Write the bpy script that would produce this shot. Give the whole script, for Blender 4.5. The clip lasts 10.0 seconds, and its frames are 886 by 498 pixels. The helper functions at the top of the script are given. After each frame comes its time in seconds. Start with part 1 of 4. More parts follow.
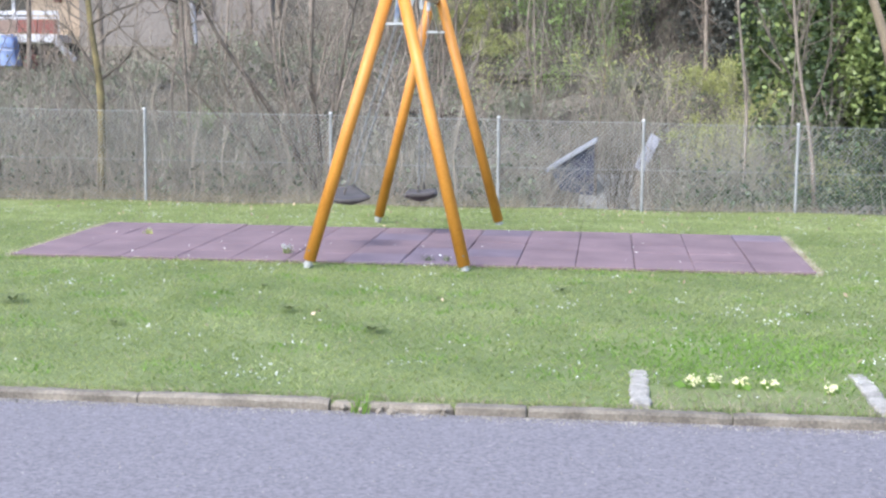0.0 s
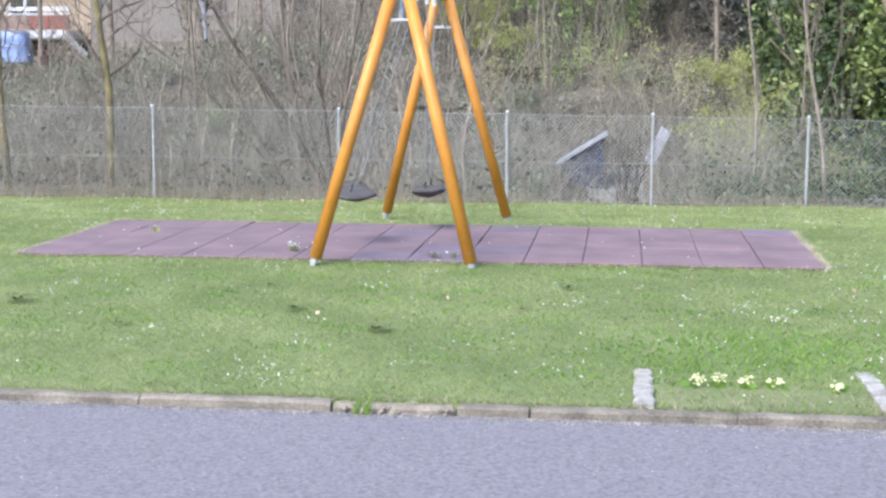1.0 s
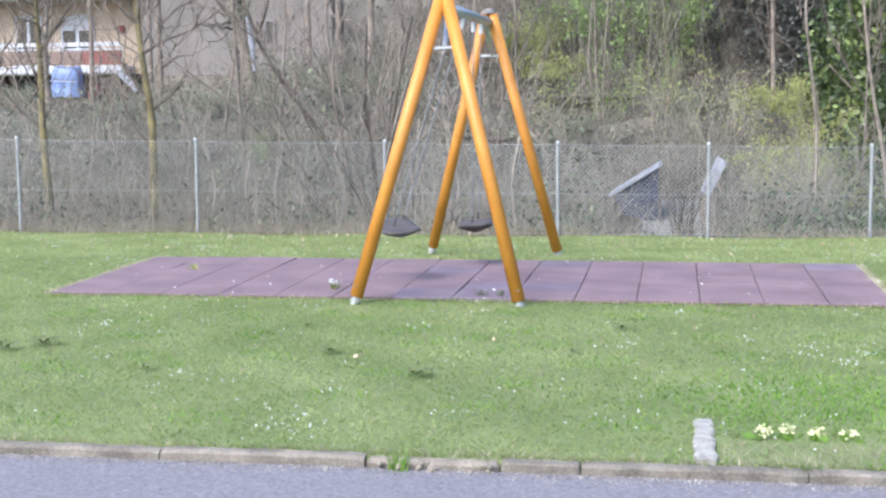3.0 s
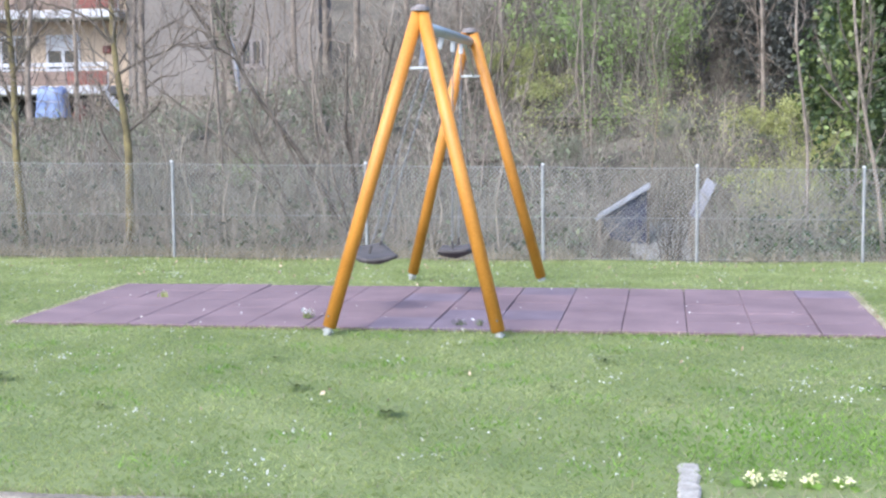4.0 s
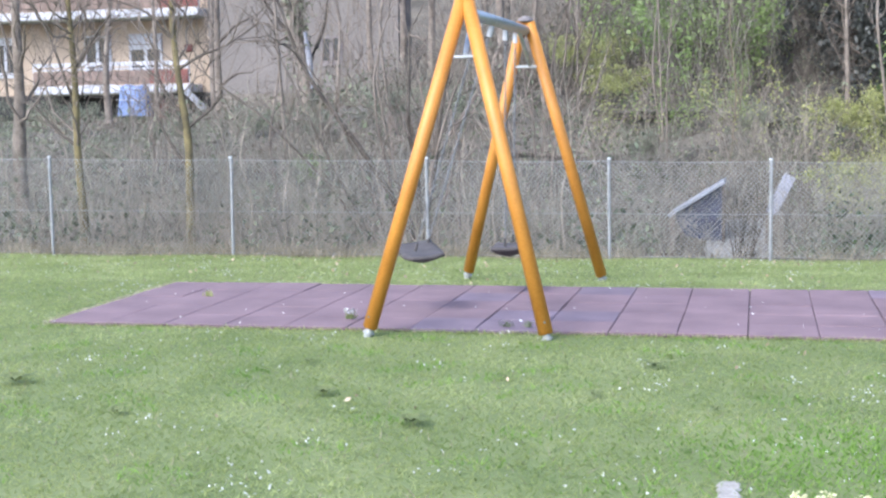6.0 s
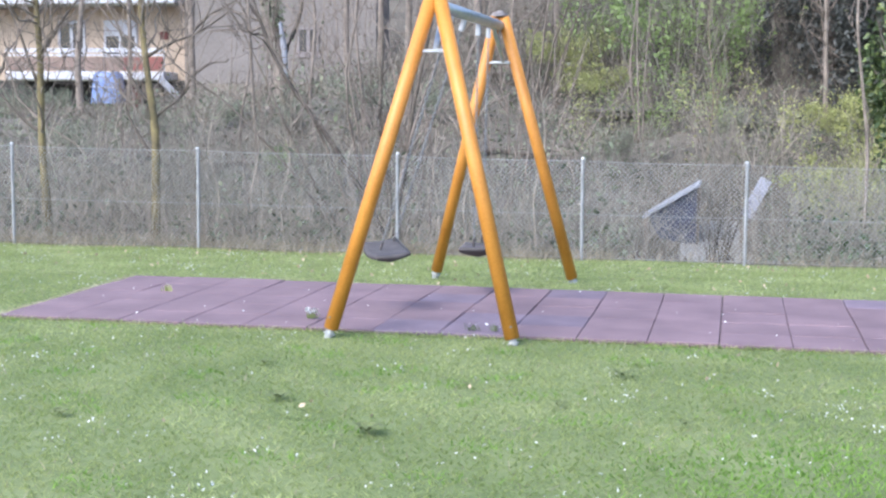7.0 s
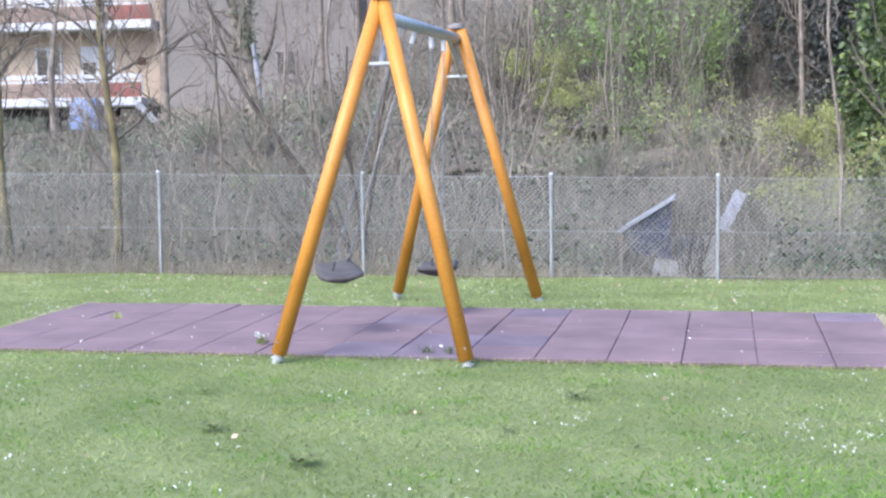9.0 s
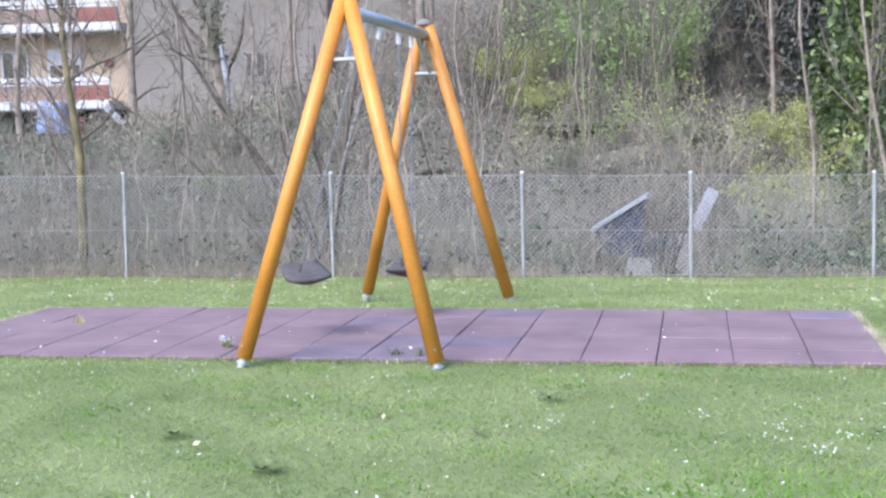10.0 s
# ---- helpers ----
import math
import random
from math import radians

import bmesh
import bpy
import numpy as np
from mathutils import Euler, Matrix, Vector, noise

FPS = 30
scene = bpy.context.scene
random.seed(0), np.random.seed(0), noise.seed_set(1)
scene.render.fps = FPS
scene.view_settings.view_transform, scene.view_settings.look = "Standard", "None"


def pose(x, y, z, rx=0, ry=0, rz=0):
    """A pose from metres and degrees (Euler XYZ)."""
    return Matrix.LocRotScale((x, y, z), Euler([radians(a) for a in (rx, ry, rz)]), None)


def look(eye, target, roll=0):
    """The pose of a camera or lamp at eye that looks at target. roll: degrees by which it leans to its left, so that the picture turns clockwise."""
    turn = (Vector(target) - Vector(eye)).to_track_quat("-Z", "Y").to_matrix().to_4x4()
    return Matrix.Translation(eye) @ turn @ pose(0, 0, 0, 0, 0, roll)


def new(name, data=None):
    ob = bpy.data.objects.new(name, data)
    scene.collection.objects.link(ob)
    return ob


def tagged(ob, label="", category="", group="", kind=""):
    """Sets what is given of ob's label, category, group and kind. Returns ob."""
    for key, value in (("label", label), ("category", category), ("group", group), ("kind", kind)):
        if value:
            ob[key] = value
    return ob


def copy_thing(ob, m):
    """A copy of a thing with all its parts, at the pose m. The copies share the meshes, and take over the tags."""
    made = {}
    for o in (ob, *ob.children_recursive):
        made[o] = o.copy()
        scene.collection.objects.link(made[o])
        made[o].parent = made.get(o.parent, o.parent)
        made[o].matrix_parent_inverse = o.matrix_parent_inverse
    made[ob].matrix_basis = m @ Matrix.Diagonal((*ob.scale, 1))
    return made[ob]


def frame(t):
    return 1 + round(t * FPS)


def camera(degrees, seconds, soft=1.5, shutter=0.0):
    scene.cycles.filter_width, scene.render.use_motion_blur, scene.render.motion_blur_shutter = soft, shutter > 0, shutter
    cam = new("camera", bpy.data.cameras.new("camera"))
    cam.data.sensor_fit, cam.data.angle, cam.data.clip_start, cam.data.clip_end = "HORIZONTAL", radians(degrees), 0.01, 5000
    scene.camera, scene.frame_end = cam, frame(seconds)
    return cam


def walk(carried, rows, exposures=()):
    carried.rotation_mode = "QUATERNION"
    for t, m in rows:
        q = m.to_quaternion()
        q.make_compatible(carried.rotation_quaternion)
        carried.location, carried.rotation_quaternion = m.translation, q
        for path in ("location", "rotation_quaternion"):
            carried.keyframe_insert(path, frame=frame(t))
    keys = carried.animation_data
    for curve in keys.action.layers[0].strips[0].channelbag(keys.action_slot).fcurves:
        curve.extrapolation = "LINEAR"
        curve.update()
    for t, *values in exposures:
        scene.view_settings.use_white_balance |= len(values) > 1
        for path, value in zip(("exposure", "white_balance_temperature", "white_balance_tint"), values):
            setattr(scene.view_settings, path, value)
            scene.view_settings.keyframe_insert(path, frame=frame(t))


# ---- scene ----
cam = camera(35.8, 10.0, soft=2.4)
PATH = [
    (0, (2.505, -11.292, 1.693), (2.269, -9.324, 1.426), 0.4),
    (0.5, (2.56, -11.264, 1.705), (2.313, -9.299, 1.422), 0.3),
    (1, (2.562, -11.232, 1.724), (2.306, -9.268, 1.446), -0.0),
    (1.5, (2.488, -11.118, 1.747), (2.295, -9.146, 1.477), 0.7),
    (2, (2.452, -10.99, 1.723), (2.277, -9.011, 1.493), 1.1),
    (2.5, (2.452, -10.87, 1.749), (2.2, -8.903, 1.493), 0.2),
    (2.7, (2.489, -10.81, 1.733), (2.183, -8.847, 1.501), 0.2),
    (3.8, (2.593, -10.347, 1.667), (2.242, -8.393, 1.424), -1.1),
    (4, (2.59, -10.243, 1.715), (2.268, -8.279, 1.511), -0.6),
    (4.5, (2.59, -10.156, 1.666), (2.288, -8.191, 1.449), 0.4),
    (5, (2.653, -10.022, 1.66), (2.277, -8.068, 1.454), -0.2),
    (5.5, (2.731, -9.83, 1.665), (2.301, -7.887, 1.462), -0.7),
    (6, (2.823, -9.687, 1.662), (2.374, -7.749, 1.456), -1.0),
    (6.2, (2.835, -9.624, 1.656), (2.419, -7.678, 1.455), -0.8),
    (7.3, (2.823, -9.294, 1.674), (2.41, -7.349, 1.456), 0.6),
    (7.5, (2.829, -9.257, 1.657), (2.432, -7.308, 1.441), 0.4),
    (8, (2.888, -9.147, 1.642), (2.457, -7.203, 1.452), -0.1),
    (8.5, (2.973, -9.045, 1.632), (2.537, -7.102, 1.447), -0.5),
    (9, (3.022, -8.956, 1.619), (2.621, -7.006, 1.435), -0.8),
    (9.5, (2.982, -8.868, 1.592), (2.615, -6.907, 1.448), -1.0),
    (10, (3.004, -8.74, 1.581), (2.642, -6.781, 1.399), -1.2),
]
walk(cam, [(t, look(eye, target, roll)) for t, eye, target, roll in PATH],
     exposures=[(0.0, 1.58, 5950, 7), (4.0, 1.6, 5800, 8), (10.0, 1.6, 5650, 10)])

# ---- daylight: bright overcast ----
world = bpy.data.worlds.new("overcast_sky")
scene.world = world
world.use_nodes = True
wn = world.node_tree.nodes
sky = wn.new("ShaderNodeTexSky")
sky.sky_type = "NISHITA"
sky.sun_disc = False
sky.sun_elevation, sky.sun_rotation = radians(48), radians(-150)
sky.air_density, sky.dust_density, sky.ozone_density = 1.0, 3.0, 1.0
wn["Background"].inputs["Strength"].default_value = 0.15
world.node_tree.links.new(sky.outputs[0], wn["Background"].inputs["Color"])
sun = new("sun", bpy.data.lights.new("sun", "SUN"))
sun.data.energy, sun.data.angle, sun.data.color = 1.1, radians(35), (1.0, 0.96, 0.9)
sun.matrix_world = look((-14, -24, 31), (0, 0, 0))

rng = np.random.default_rng(7)


# ---- materials ----
def material(name, low, high, scale=8.0, fine=90.0, rough=0.8, bump=0.3, metal=0.0, spread=0.0, island=False, dist=0.004):
    """Two colours mixed by coarse and fine noise, with bump; spread: lightness change from piece to piece."""
    m = bpy.data.materials.new(name)
    m.use_nodes = True
    nodes, links = m.node_tree.nodes, m.node_tree.links
    bsdf = nodes["Principled BSDF"]
    bsdf.inputs["Roughness"].default_value, bsdf.inputs["Metallic"].default_value = rough, metal
    geo = nodes.new("ShaderNodeNewGeometry")
    coarse, small = nodes.new("ShaderNodeTexNoise"), nodes.new("ShaderNodeTexNoise")
    for n, sc in ((coarse, scale), (small, fine)):
        n.inputs["Scale"].default_value, n.inputs["Detail"].default_value = sc, 4.0
        links.new(geo.outputs["Position"], n.inputs["Vector"])
    add = nodes.new("ShaderNodeMix")
    add.inputs["Factor"].default_value = 0.4
    links.new(coarse.outputs["Fac"], add.inputs["A"])
    links.new(small.outputs["Fac"], add.inputs["B"])
    ramp = nodes.new("ShaderNodeValToRGB")
    ramp.color_ramp.elements[0].position, ramp.color_ramp.elements[1].position = 0.36, 0.64
    ramp.color_ramp.elements[0].color, ramp.color_ramp.elements[1].color = (*low, 1), (*high, 1)
    links.new(add.outputs["Result"], ramp.inputs["Fac"])
    out = ramp.outputs["Color"]
    if spread:
        hue = nodes.new("ShaderNodeHueSaturation")
        rand = geo.outputs["Random Per Island"] if island else nodes.new("ShaderNodeObjectInfo").outputs["Random"]
        span = nodes.new("ShaderNodeMapRange")
        span.inputs["To Min"].default_value, span.inputs["To Max"].default_value = 1 - spread, 1 + spread
        links.new(rand, span.inputs["Value"])
        links.new(span.outputs["Result"], hue.inputs["Value"])
        links.new(out, hue.inputs["Color"])
        out = hue.outputs["Color"]
    links.new(out, bsdf.inputs["Base Color"])
    if bump:
        b = nodes.new("ShaderNodeBump")
        b.inputs["Strength"].default_value, b.inputs["Distance"].default_value = bump, dist
        links.new(add.outputs["Result"], b.inputs["Height"])
        links.new(b.outputs["Normal"], bsdf.inputs["Normal"])
    return m


def leafy(name, low, high, scale=1.5, spread=0.35, rough=0.55, through_light=0.3):
    """Leaf or blade: mottled, varied leaf by leaf, some light let through."""
    m = material(name, low, high, scale, 30.0, rough, 0.0, 0.0, spread, True)
    nodes, links = m.node_tree.nodes, m.node_tree.links
    bsdf, out = nodes["Principled BSDF"], nodes["Material Output"]
    thin, mix = nodes.new("ShaderNodeBsdfTranslucent"), nodes.new("ShaderNodeMixShader")
    mix.inputs[0].default_value = through_light
    links.new(bsdf.inputs["Base Color"].links[0].from_socket, thin.inputs["Color"])
    links.new(bsdf.outputs[0], mix.inputs[1])
    links.new(thin.outputs[0], mix.inputs[2])
    links.new(mix.outputs[0], out.inputs["Surface"])
    return m


ASPHALT = material("asphalt", (0.1, 0.092, 0.104), (0.208, 0.192, 0.214), 48, 150, 0.92, 0.1)
KERB = material("kerb_concrete", (0.085, 0.073, 0.06), (0.235, 0.204, 0.168), 5, 60, 0.9, 0.8, spread=0.12)
PALE_CONCRETE = material("pale_concrete", (0.18, 0.165, 0.15), (0.39, 0.365, 0.335), 9, 70, 0.95, 0.7)
RAMP = material("dusty_concrete", (0.15, 0.143, 0.133), (0.24, 0.23, 0.215), 3, 40, 0.95, 0.4)
RUBBLE = material("broken_concrete", (0.115, 0.097, 0.078), (0.27, 0.234, 0.193), 12, 70, 0.95, 0.8)
SOIL = material("lawn_soil", (0.095, 0.127, 0.039), (0.172, 0.197, 0.079), 1.3, 26, 0.95, 0.6, dist=0.012)
LITTER = material("slope_litter", (0.05, 0.044, 0.035), (0.15, 0.131, 0.104), 0.6, 12, 0.95, 1.0, dist=0.03)
GRASS = leafy("grass", (0.22, 0.285, 0.09), (0.395, 0.438, 0.182), 1.5, 0.07, 0.75, 0.68)
GRASS_DRY = leafy("drier_grass", (0.25, 0.305, 0.105), (0.42, 0.46, 0.21), 1.2, 0.16, 0.7, 0.5)
LUSH = leafy("lush_grass", (0.13, 0.25, 0.03), (0.25, 0.385, 0.07), 1.5, 0.2, 0.6, 0.5)
STRAW = leafy("straw", (0.25, 0.21, 0.15), (0.42, 0.36, 0.27), 2.0, 0.3, 0.8, 0.3)
WEED = leafy("weed_leaf", (0.1, 0.125, 0.045), (0.19, 0.215, 0.09), 8, 0.3, 0.75, 0.3)
PETAL = material("white_petal", (0.6, 0.6, 0.58), (0.74, 0.74, 0.72), 20, 90, 0.7, 0)
CREAM = material("cream_petal", (0.62, 0.6, 0.34), (0.74, 0.72, 0.48), 30, 90, 0.7, 0)
DRYLEAF = leafy("dry_leaf", (0.36, 0.24, 0.15), (0.58, 0.46, 0.34), 3, 0.4, 0.8, 0.2)
RUBBER = material("rubber_granulate", (0.122, 0.082, 0.094), (0.194, 0.131, 0.146), 2.0, 220, 0.9, 0.7, spread=0.05)
RUBBER_DARK = material("worn_rubber_granulate", (0.115, 0.087, 0.112), (0.18, 0.134, 0.166), 3.0, 220, 0.85, 0.7, spread=0.1)
JOINT = material("joint_dirt", (0.075, 0.055, 0.055), (0.13, 0.1, 0.095), 5, 90, 0.95, 0.3)
TIMBER = material("oiled_orange_timber", (0.4, 0.162, 0.02), (0.54, 0.235, 0.036), 3, 60, 0.5, 0.15)
CHAIN = material("dull_chain", (0.2, 0.2, 0.21), (0.34, 0.34, 0.35), 14, 120, 0.5, 0.1, 0.6)
GALV = material("galvanised_steel", (0.36, 0.38, 0.4), (0.54, 0.56, 0.58), 14, 120, 0.45, 0.1, 0.7)
CAP = material("weathered_cap", (0.16, 0.14, 0.14), (0.26, 0.23, 0.23), 20, 100, 0.7, 0.2)
SHOE = material("zinc_shoe", (0.3, 0.305, 0.3), (0.45, 0.455, 0.45), 20, 100, 0.6, 0.2, 0.3)
SEAT = material("black_rubber_seat", (0.045, 0.039, 0.039), (0.08, 0.07, 0.07), 12, 150, 0.75, 0.3)
WHITE_PLASTIC = material("white_plastic", (0.43, 0.43, 0.45), (0.58, 0.58, 0.6), 10, 80, 0.4, 0.05)
POST = material("painted_grey_post", (0.24, 0.24, 0.25), (0.35, 0.35, 0.36), 9, 80, 0.55, 0.1, 0.3)
WIRE = material("zinc_wire", (0.32, 0.33, 0.34), (0.46, 0.47, 0.48), 5, 60, 0.5, 0, 0.5)
MOSS_BARK = material("mossy_bark", (0.088, 0.073, 0.046), (0.22, 0.178, 0.083), 6, 45, 0.95, 0.8, dist=0.012)
GREY_BARK = material("grey_bark", (0.13, 0.105, 0.085), (0.3, 0.25, 0.21), 5, 50, 0.95, 0.7, dist=0.01)
PALE_BARK = material("pale_dry_bark", (0.26, 0.22, 0.18), (0.42, 0.36, 0.3), 5, 50, 0.9, 0.4)
DARK_BARK = material("dark_bark", (0.055, 0.045, 0.037), (0.13, 0.108, 0.09), 5, 50, 0.95, 0.5)
PINK_BARK = material("pale_pinkish_bark", (0.15, 0.115, 0.08), (0.27, 0.215, 0.155), 5, 50, 0.9, 0.6, dist=0.008)
BROWN_TWIG = material("brown_twig", (0.12, 0.098, 0.08), (0.26, 0.212, 0.178), 2, 40, 0.9, 0.3, spread=0.3, island=True)
GREY_STEM = material("grey_dry_stem", (0.15, 0.133, 0.108), (0.33, 0.3, 0.248), 1.5, 30, 0.9, 0.3, spread=0.4, island=True)
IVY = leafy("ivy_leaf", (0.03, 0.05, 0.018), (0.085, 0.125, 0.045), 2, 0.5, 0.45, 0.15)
# same ivy leaf with sunlight painted into a paler colour
IVY_LIGHT = leafy("ivy_leaf_painted_sunlit", (0.11, 0.155, 0.048), (0.24, 0.282, 0.095), 2, 0.4, 0.4, 0.25)
FRESH = leafy("fresh_spring_leaf", (0.17, 0.25, 0.08), (0.34, 0.42, 0.165), 0.9, 0.14, 0.6, 0.4)
FAR_GREEN = leafy("dull_evergreen_leaf", (0.034, 0.038, 0.035), (0.09, 0.095, 0.086), 0.8, 0.3, 0.6, 0.15)
GREY_LEAF = leafy("dull_grey_green_leaf", (0.13, 0.142, 0.1), (0.27, 0.288, 0.205), 0.8, 0.3, 0.7, 0.35)
YELLOWISH = leafy("yellow_green_leaf", (0.28, 0.3, 0.1), (0.47, 0.48, 0.2), 1.2, 0.2, 0.5, 0.4)
WOODLEAF = leafy("rotting_leaf", (0.09, 0.07, 0.055), (0.22, 0.18, 0.14), 1.0, 0.4, 0.8, 0.1)
FRINGE = leafy("bleached_grass", (0.36, 0.32, 0.22), (0.56, 0.5, 0.37), 2.0, 0.25, 0.8, 0.3)
BRAMBLE = leafy("grey_green_leaf", (0.088, 0.1, 0.064), (0.215, 0.238, 0.15), 0.7, 0.4, 0.6, 0.25)
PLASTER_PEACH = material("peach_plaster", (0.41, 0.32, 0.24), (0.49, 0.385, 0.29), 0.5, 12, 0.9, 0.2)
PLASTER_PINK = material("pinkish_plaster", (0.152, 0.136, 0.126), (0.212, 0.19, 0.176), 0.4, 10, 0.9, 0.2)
WHITE_PAINT = material("white_paint", (0.42, 0.42, 0.46), (0.54, 0.54, 0.57), 1.0, 12, 0.6, 0.1)
RED_PANEL = material("rust_red_panel", (0.14, 0.045, 0.04), (0.22, 0.08, 0.065), 1.2, 9, 0.7, 0.1)
OCHRE_PANEL = material("ochre_panel", (0.16, 0.11, 0.09), (0.25, 0.18, 0.15), 2.2, 9, 0.7, 0.1)
SOFFIT = material("soffit", (0.22, 0.22, 0.17), (0.32, 0.32, 0.25), 0.8, 9, 0.9, 0.1)
DARK = material("undercroft_shade", (0.02, 0.02, 0.02), (0.05, 0.045, 0.04), 2, 10, 0.9, 0.1)
BLUE = material("blue_tarpaulin", (0.12, 0.17, 0.34), (0.2, 0.26, 0.44), 2, 12, 0.5, 0.1)
NAVY = material("dark_blue_tarpaulin", (0.02, 0.023, 0.045), (0.05, 0.055, 0.09), 4, 30, 0.6, 0.3)
TIN = material("pale_sheet_metal", (0.22, 0.225, 0.26), (0.36, 0.365, 0.41), 4, 40, 0.45, 0.1, 0.2)
SLATE = material("greyish_board", (0.17, 0.17, 0.2), (0.27, 0.27, 0.31), 5, 40, 0.6, 0.2)
ROOFTILE = material("roof_tile", (0.2, 0.09, 0.06), (0.3, 0.14, 0.1), 3, 20, 0.9, 0.4)
GLASS = bpy.data.materials.new("window_glass")
GLASS.use_nodes = True
GLASS.node_tree.nodes["Principled BSDF"].inputs["Base Color"].default_value = (0.03, 0.035, 0.045, 1)
GLASS.node_tree.nodes["Principled BSDF"].inputs["Roughness"].default_value = 0.06


# ---- builders ----
def part(name, bm, mat, parent=None, label="", smooth=False):
    """Links a bmesh (or a finished mesh) as one mesh object, under a thing or a part."""
    if isinstance(bm, bmesh.types.BMesh):
        me = bpy.data.meshes.new(name)
        bm.to_mesh(me)
        bm.free()
    else:
        me = bm
    if smooth:
        me.shade_smooth()
    if not me.materials:
        me.materials.append(mat)
    ob = new(name, me)
    if parent is not None:
        ob.parent = parent
    return tagged(ob, label)


def thing(name, m, label, category, group="", kind=""):
    ob = new(name)
    ob.matrix_basis = m
    ob.empty_display_size = 0.1
    return tagged(ob, label, category, group, kind)


def box(bm, lo, hi, bevel=0.0, turn=None):
    """A box between two corners, its edges bevelled."""
    lo, hi = Vector(lo), Vector(hi)
    made = bmesh.ops.create_cube(bm, size=1.0)["verts"]
    m = Matrix.Translation((lo + hi) / 2) @ Matrix.Diagonal((*(hi - lo), 1))
    bmesh.ops.transform(bm, matrix=(turn @ m) if turn else m, verts=made)
    if bevel:
        edges = list({e for v in made for e in v.link_edges})
        bmesh.ops.bevel(bm, geom=edges, offset=bevel, segments=1, affect="EDGES")
    return bm


def rod(bm, a, b, r0, r1=None, sides=14, bevel=0.0):
    """A round bar from a to b."""
    a, b = Vector(a), Vector(b)
    made = bmesh.ops.create_cone(bm, cap_ends=True, segments=sides, radius1=r0, radius2=r0 if r1 is None else r1, depth=(b - a).length)["verts"]
    m = Matrix.Translation((a + b) / 2) @ (b - a).to_track_quat("Z", "Y").to_matrix().to_4x4()
    bmesh.ops.transform(bm, matrix=m, verts=made)
    if bevel:
        caps = [e for e in {e for v in made for e in v.link_edges} if any(len(f.verts) > 4 for f in e.link_faces)]
        bmesh.ops.bevel(bm, geom=caps, offset=bevel, segments=2, affect="EDGES")
    return bm


def raw_mesh(name, verts, faces):
    """A mesh from arrays: verts N x 3, faces M x 3 or M x 4."""
    me = bpy.data.meshes.new(name)
    k = faces.shape[1]
    me.vertices.add(len(verts))
    me.vertices.foreach_set("co", np.ascontiguousarray(verts, np.float32).ravel())
    me.loops.add(faces.size)
    me.loops.foreach_set("vertex_index", np.ascontiguousarray(faces, np.int32).ravel())
    me.polygons.add(len(faces))
    me.polygons.foreach_set("loop_start", np.arange(0, faces.size, k, dtype=np.int32))
    me.polygons.foreach_set("loop_total", np.full(len(faces), k, np.int32))
    me.update(calc_edges=True)
    return me


def tubes(paths, radii, sides=3):
    """Verts and quads of many tubes: paths N x S x 3, radii N x S."""
    n, s, _ = paths.shape
    ahead = np.gradient(paths, axis=1)
    ahead /= np.linalg.norm(ahead, axis=2, keepdims=True) + 1e-9
    ref = np.where(np.abs(ahead[..., 2:3]) > 0.9, (1.0, 0, 0), (0, 0, 1.0))
    u = np.cross(ahead, ref)
    u /= np.linalg.norm(u, axis=2, keepdims=True) + 1e-9
    v = np.cross(ahead, u)
    ang = np.arange(sides) * 2 * np.pi / sides
    ring = paths[:, :, None] + radii[:, :, None, None] * (u[:, :, None] * np.cos(ang)[:, None] + v[:, :, None] * np.sin(ang)[:, None])
    base = (np.arange(n)[:, None, None] * s + np.arange(s - 1)[None, :, None]) * sides
    k = np.arange(sides)[None, None]
    k2 = (k + 1) % sides
    faces = np.stack([base + k, base + k2, base + sides + k2, base + sides + k], -1).reshape(-1, 4)
    return ring.reshape(-1, 3), faces


def stem_paths(bases, heights, lean, bend, steps=5):
    """Bent upright stems from their bases."""
    n = len(bases)
    way = rng.normal(0, lean, (n, 1, 2))
    curl = rng.normal(0, bend, (n, 1, 2))
    f = np.linspace(0, 1, steps)[None, :, None]
    out = np.zeros((n, steps, 3))
    wob = np.cumsum(rng.normal(0, 0.025, (n, steps, 2)), 1) * heights[:, None, None]
    out[..., :2] = bases[:, None, :2] + heights[:, None, None] * (way * f + curl * f * f) + wob * f
    out[..., 2] = bases[:, None, 2] + heights[:, None] * f[..., 0] * (1 - 0.1 * f[..., 0])
    return out


def twigs_on(paths, per, length, lo=0.35, steps=4):
    """Side twigs that leave the given stems."""
    n, s, _ = paths.shape
    pick = np.repeat(np.arange(n), per)
    f = rng.uniform(lo, 1, len(pick)) * (s - 1.001)
    i = f.astype(int)
    start = paths[pick, i] + (paths[pick, i + 1] - paths[pick, i]) * (f - i)[:, None]
    along = paths[pick, i + 1] - paths[pick, i]
    along /= np.linalg.norm(along, axis=1, keepdims=True) + 1e-9
    way = along * 0.8 + rng.normal(0, 0.55, (len(pick), 3)) + (0, 0, 0.15)
    way /= np.linalg.norm(way, axis=1, keepdims=True)
    ln = length * rng.uniform(0.4, 1.2, len(pick))
    g = np.linspace(0, 1, steps)[None, :, None]
    rise = np.zeros((1, steps, 3))
    rise[..., 2] = 0.18 * g[..., 0] ** 2
    jig = np.cumsum(rng.normal(0, 0.05, (len(pick), steps, 3)), 1) * g
    return start[:, None] + ln[:, None, None] * (way[:, None] * g + rise + jig)


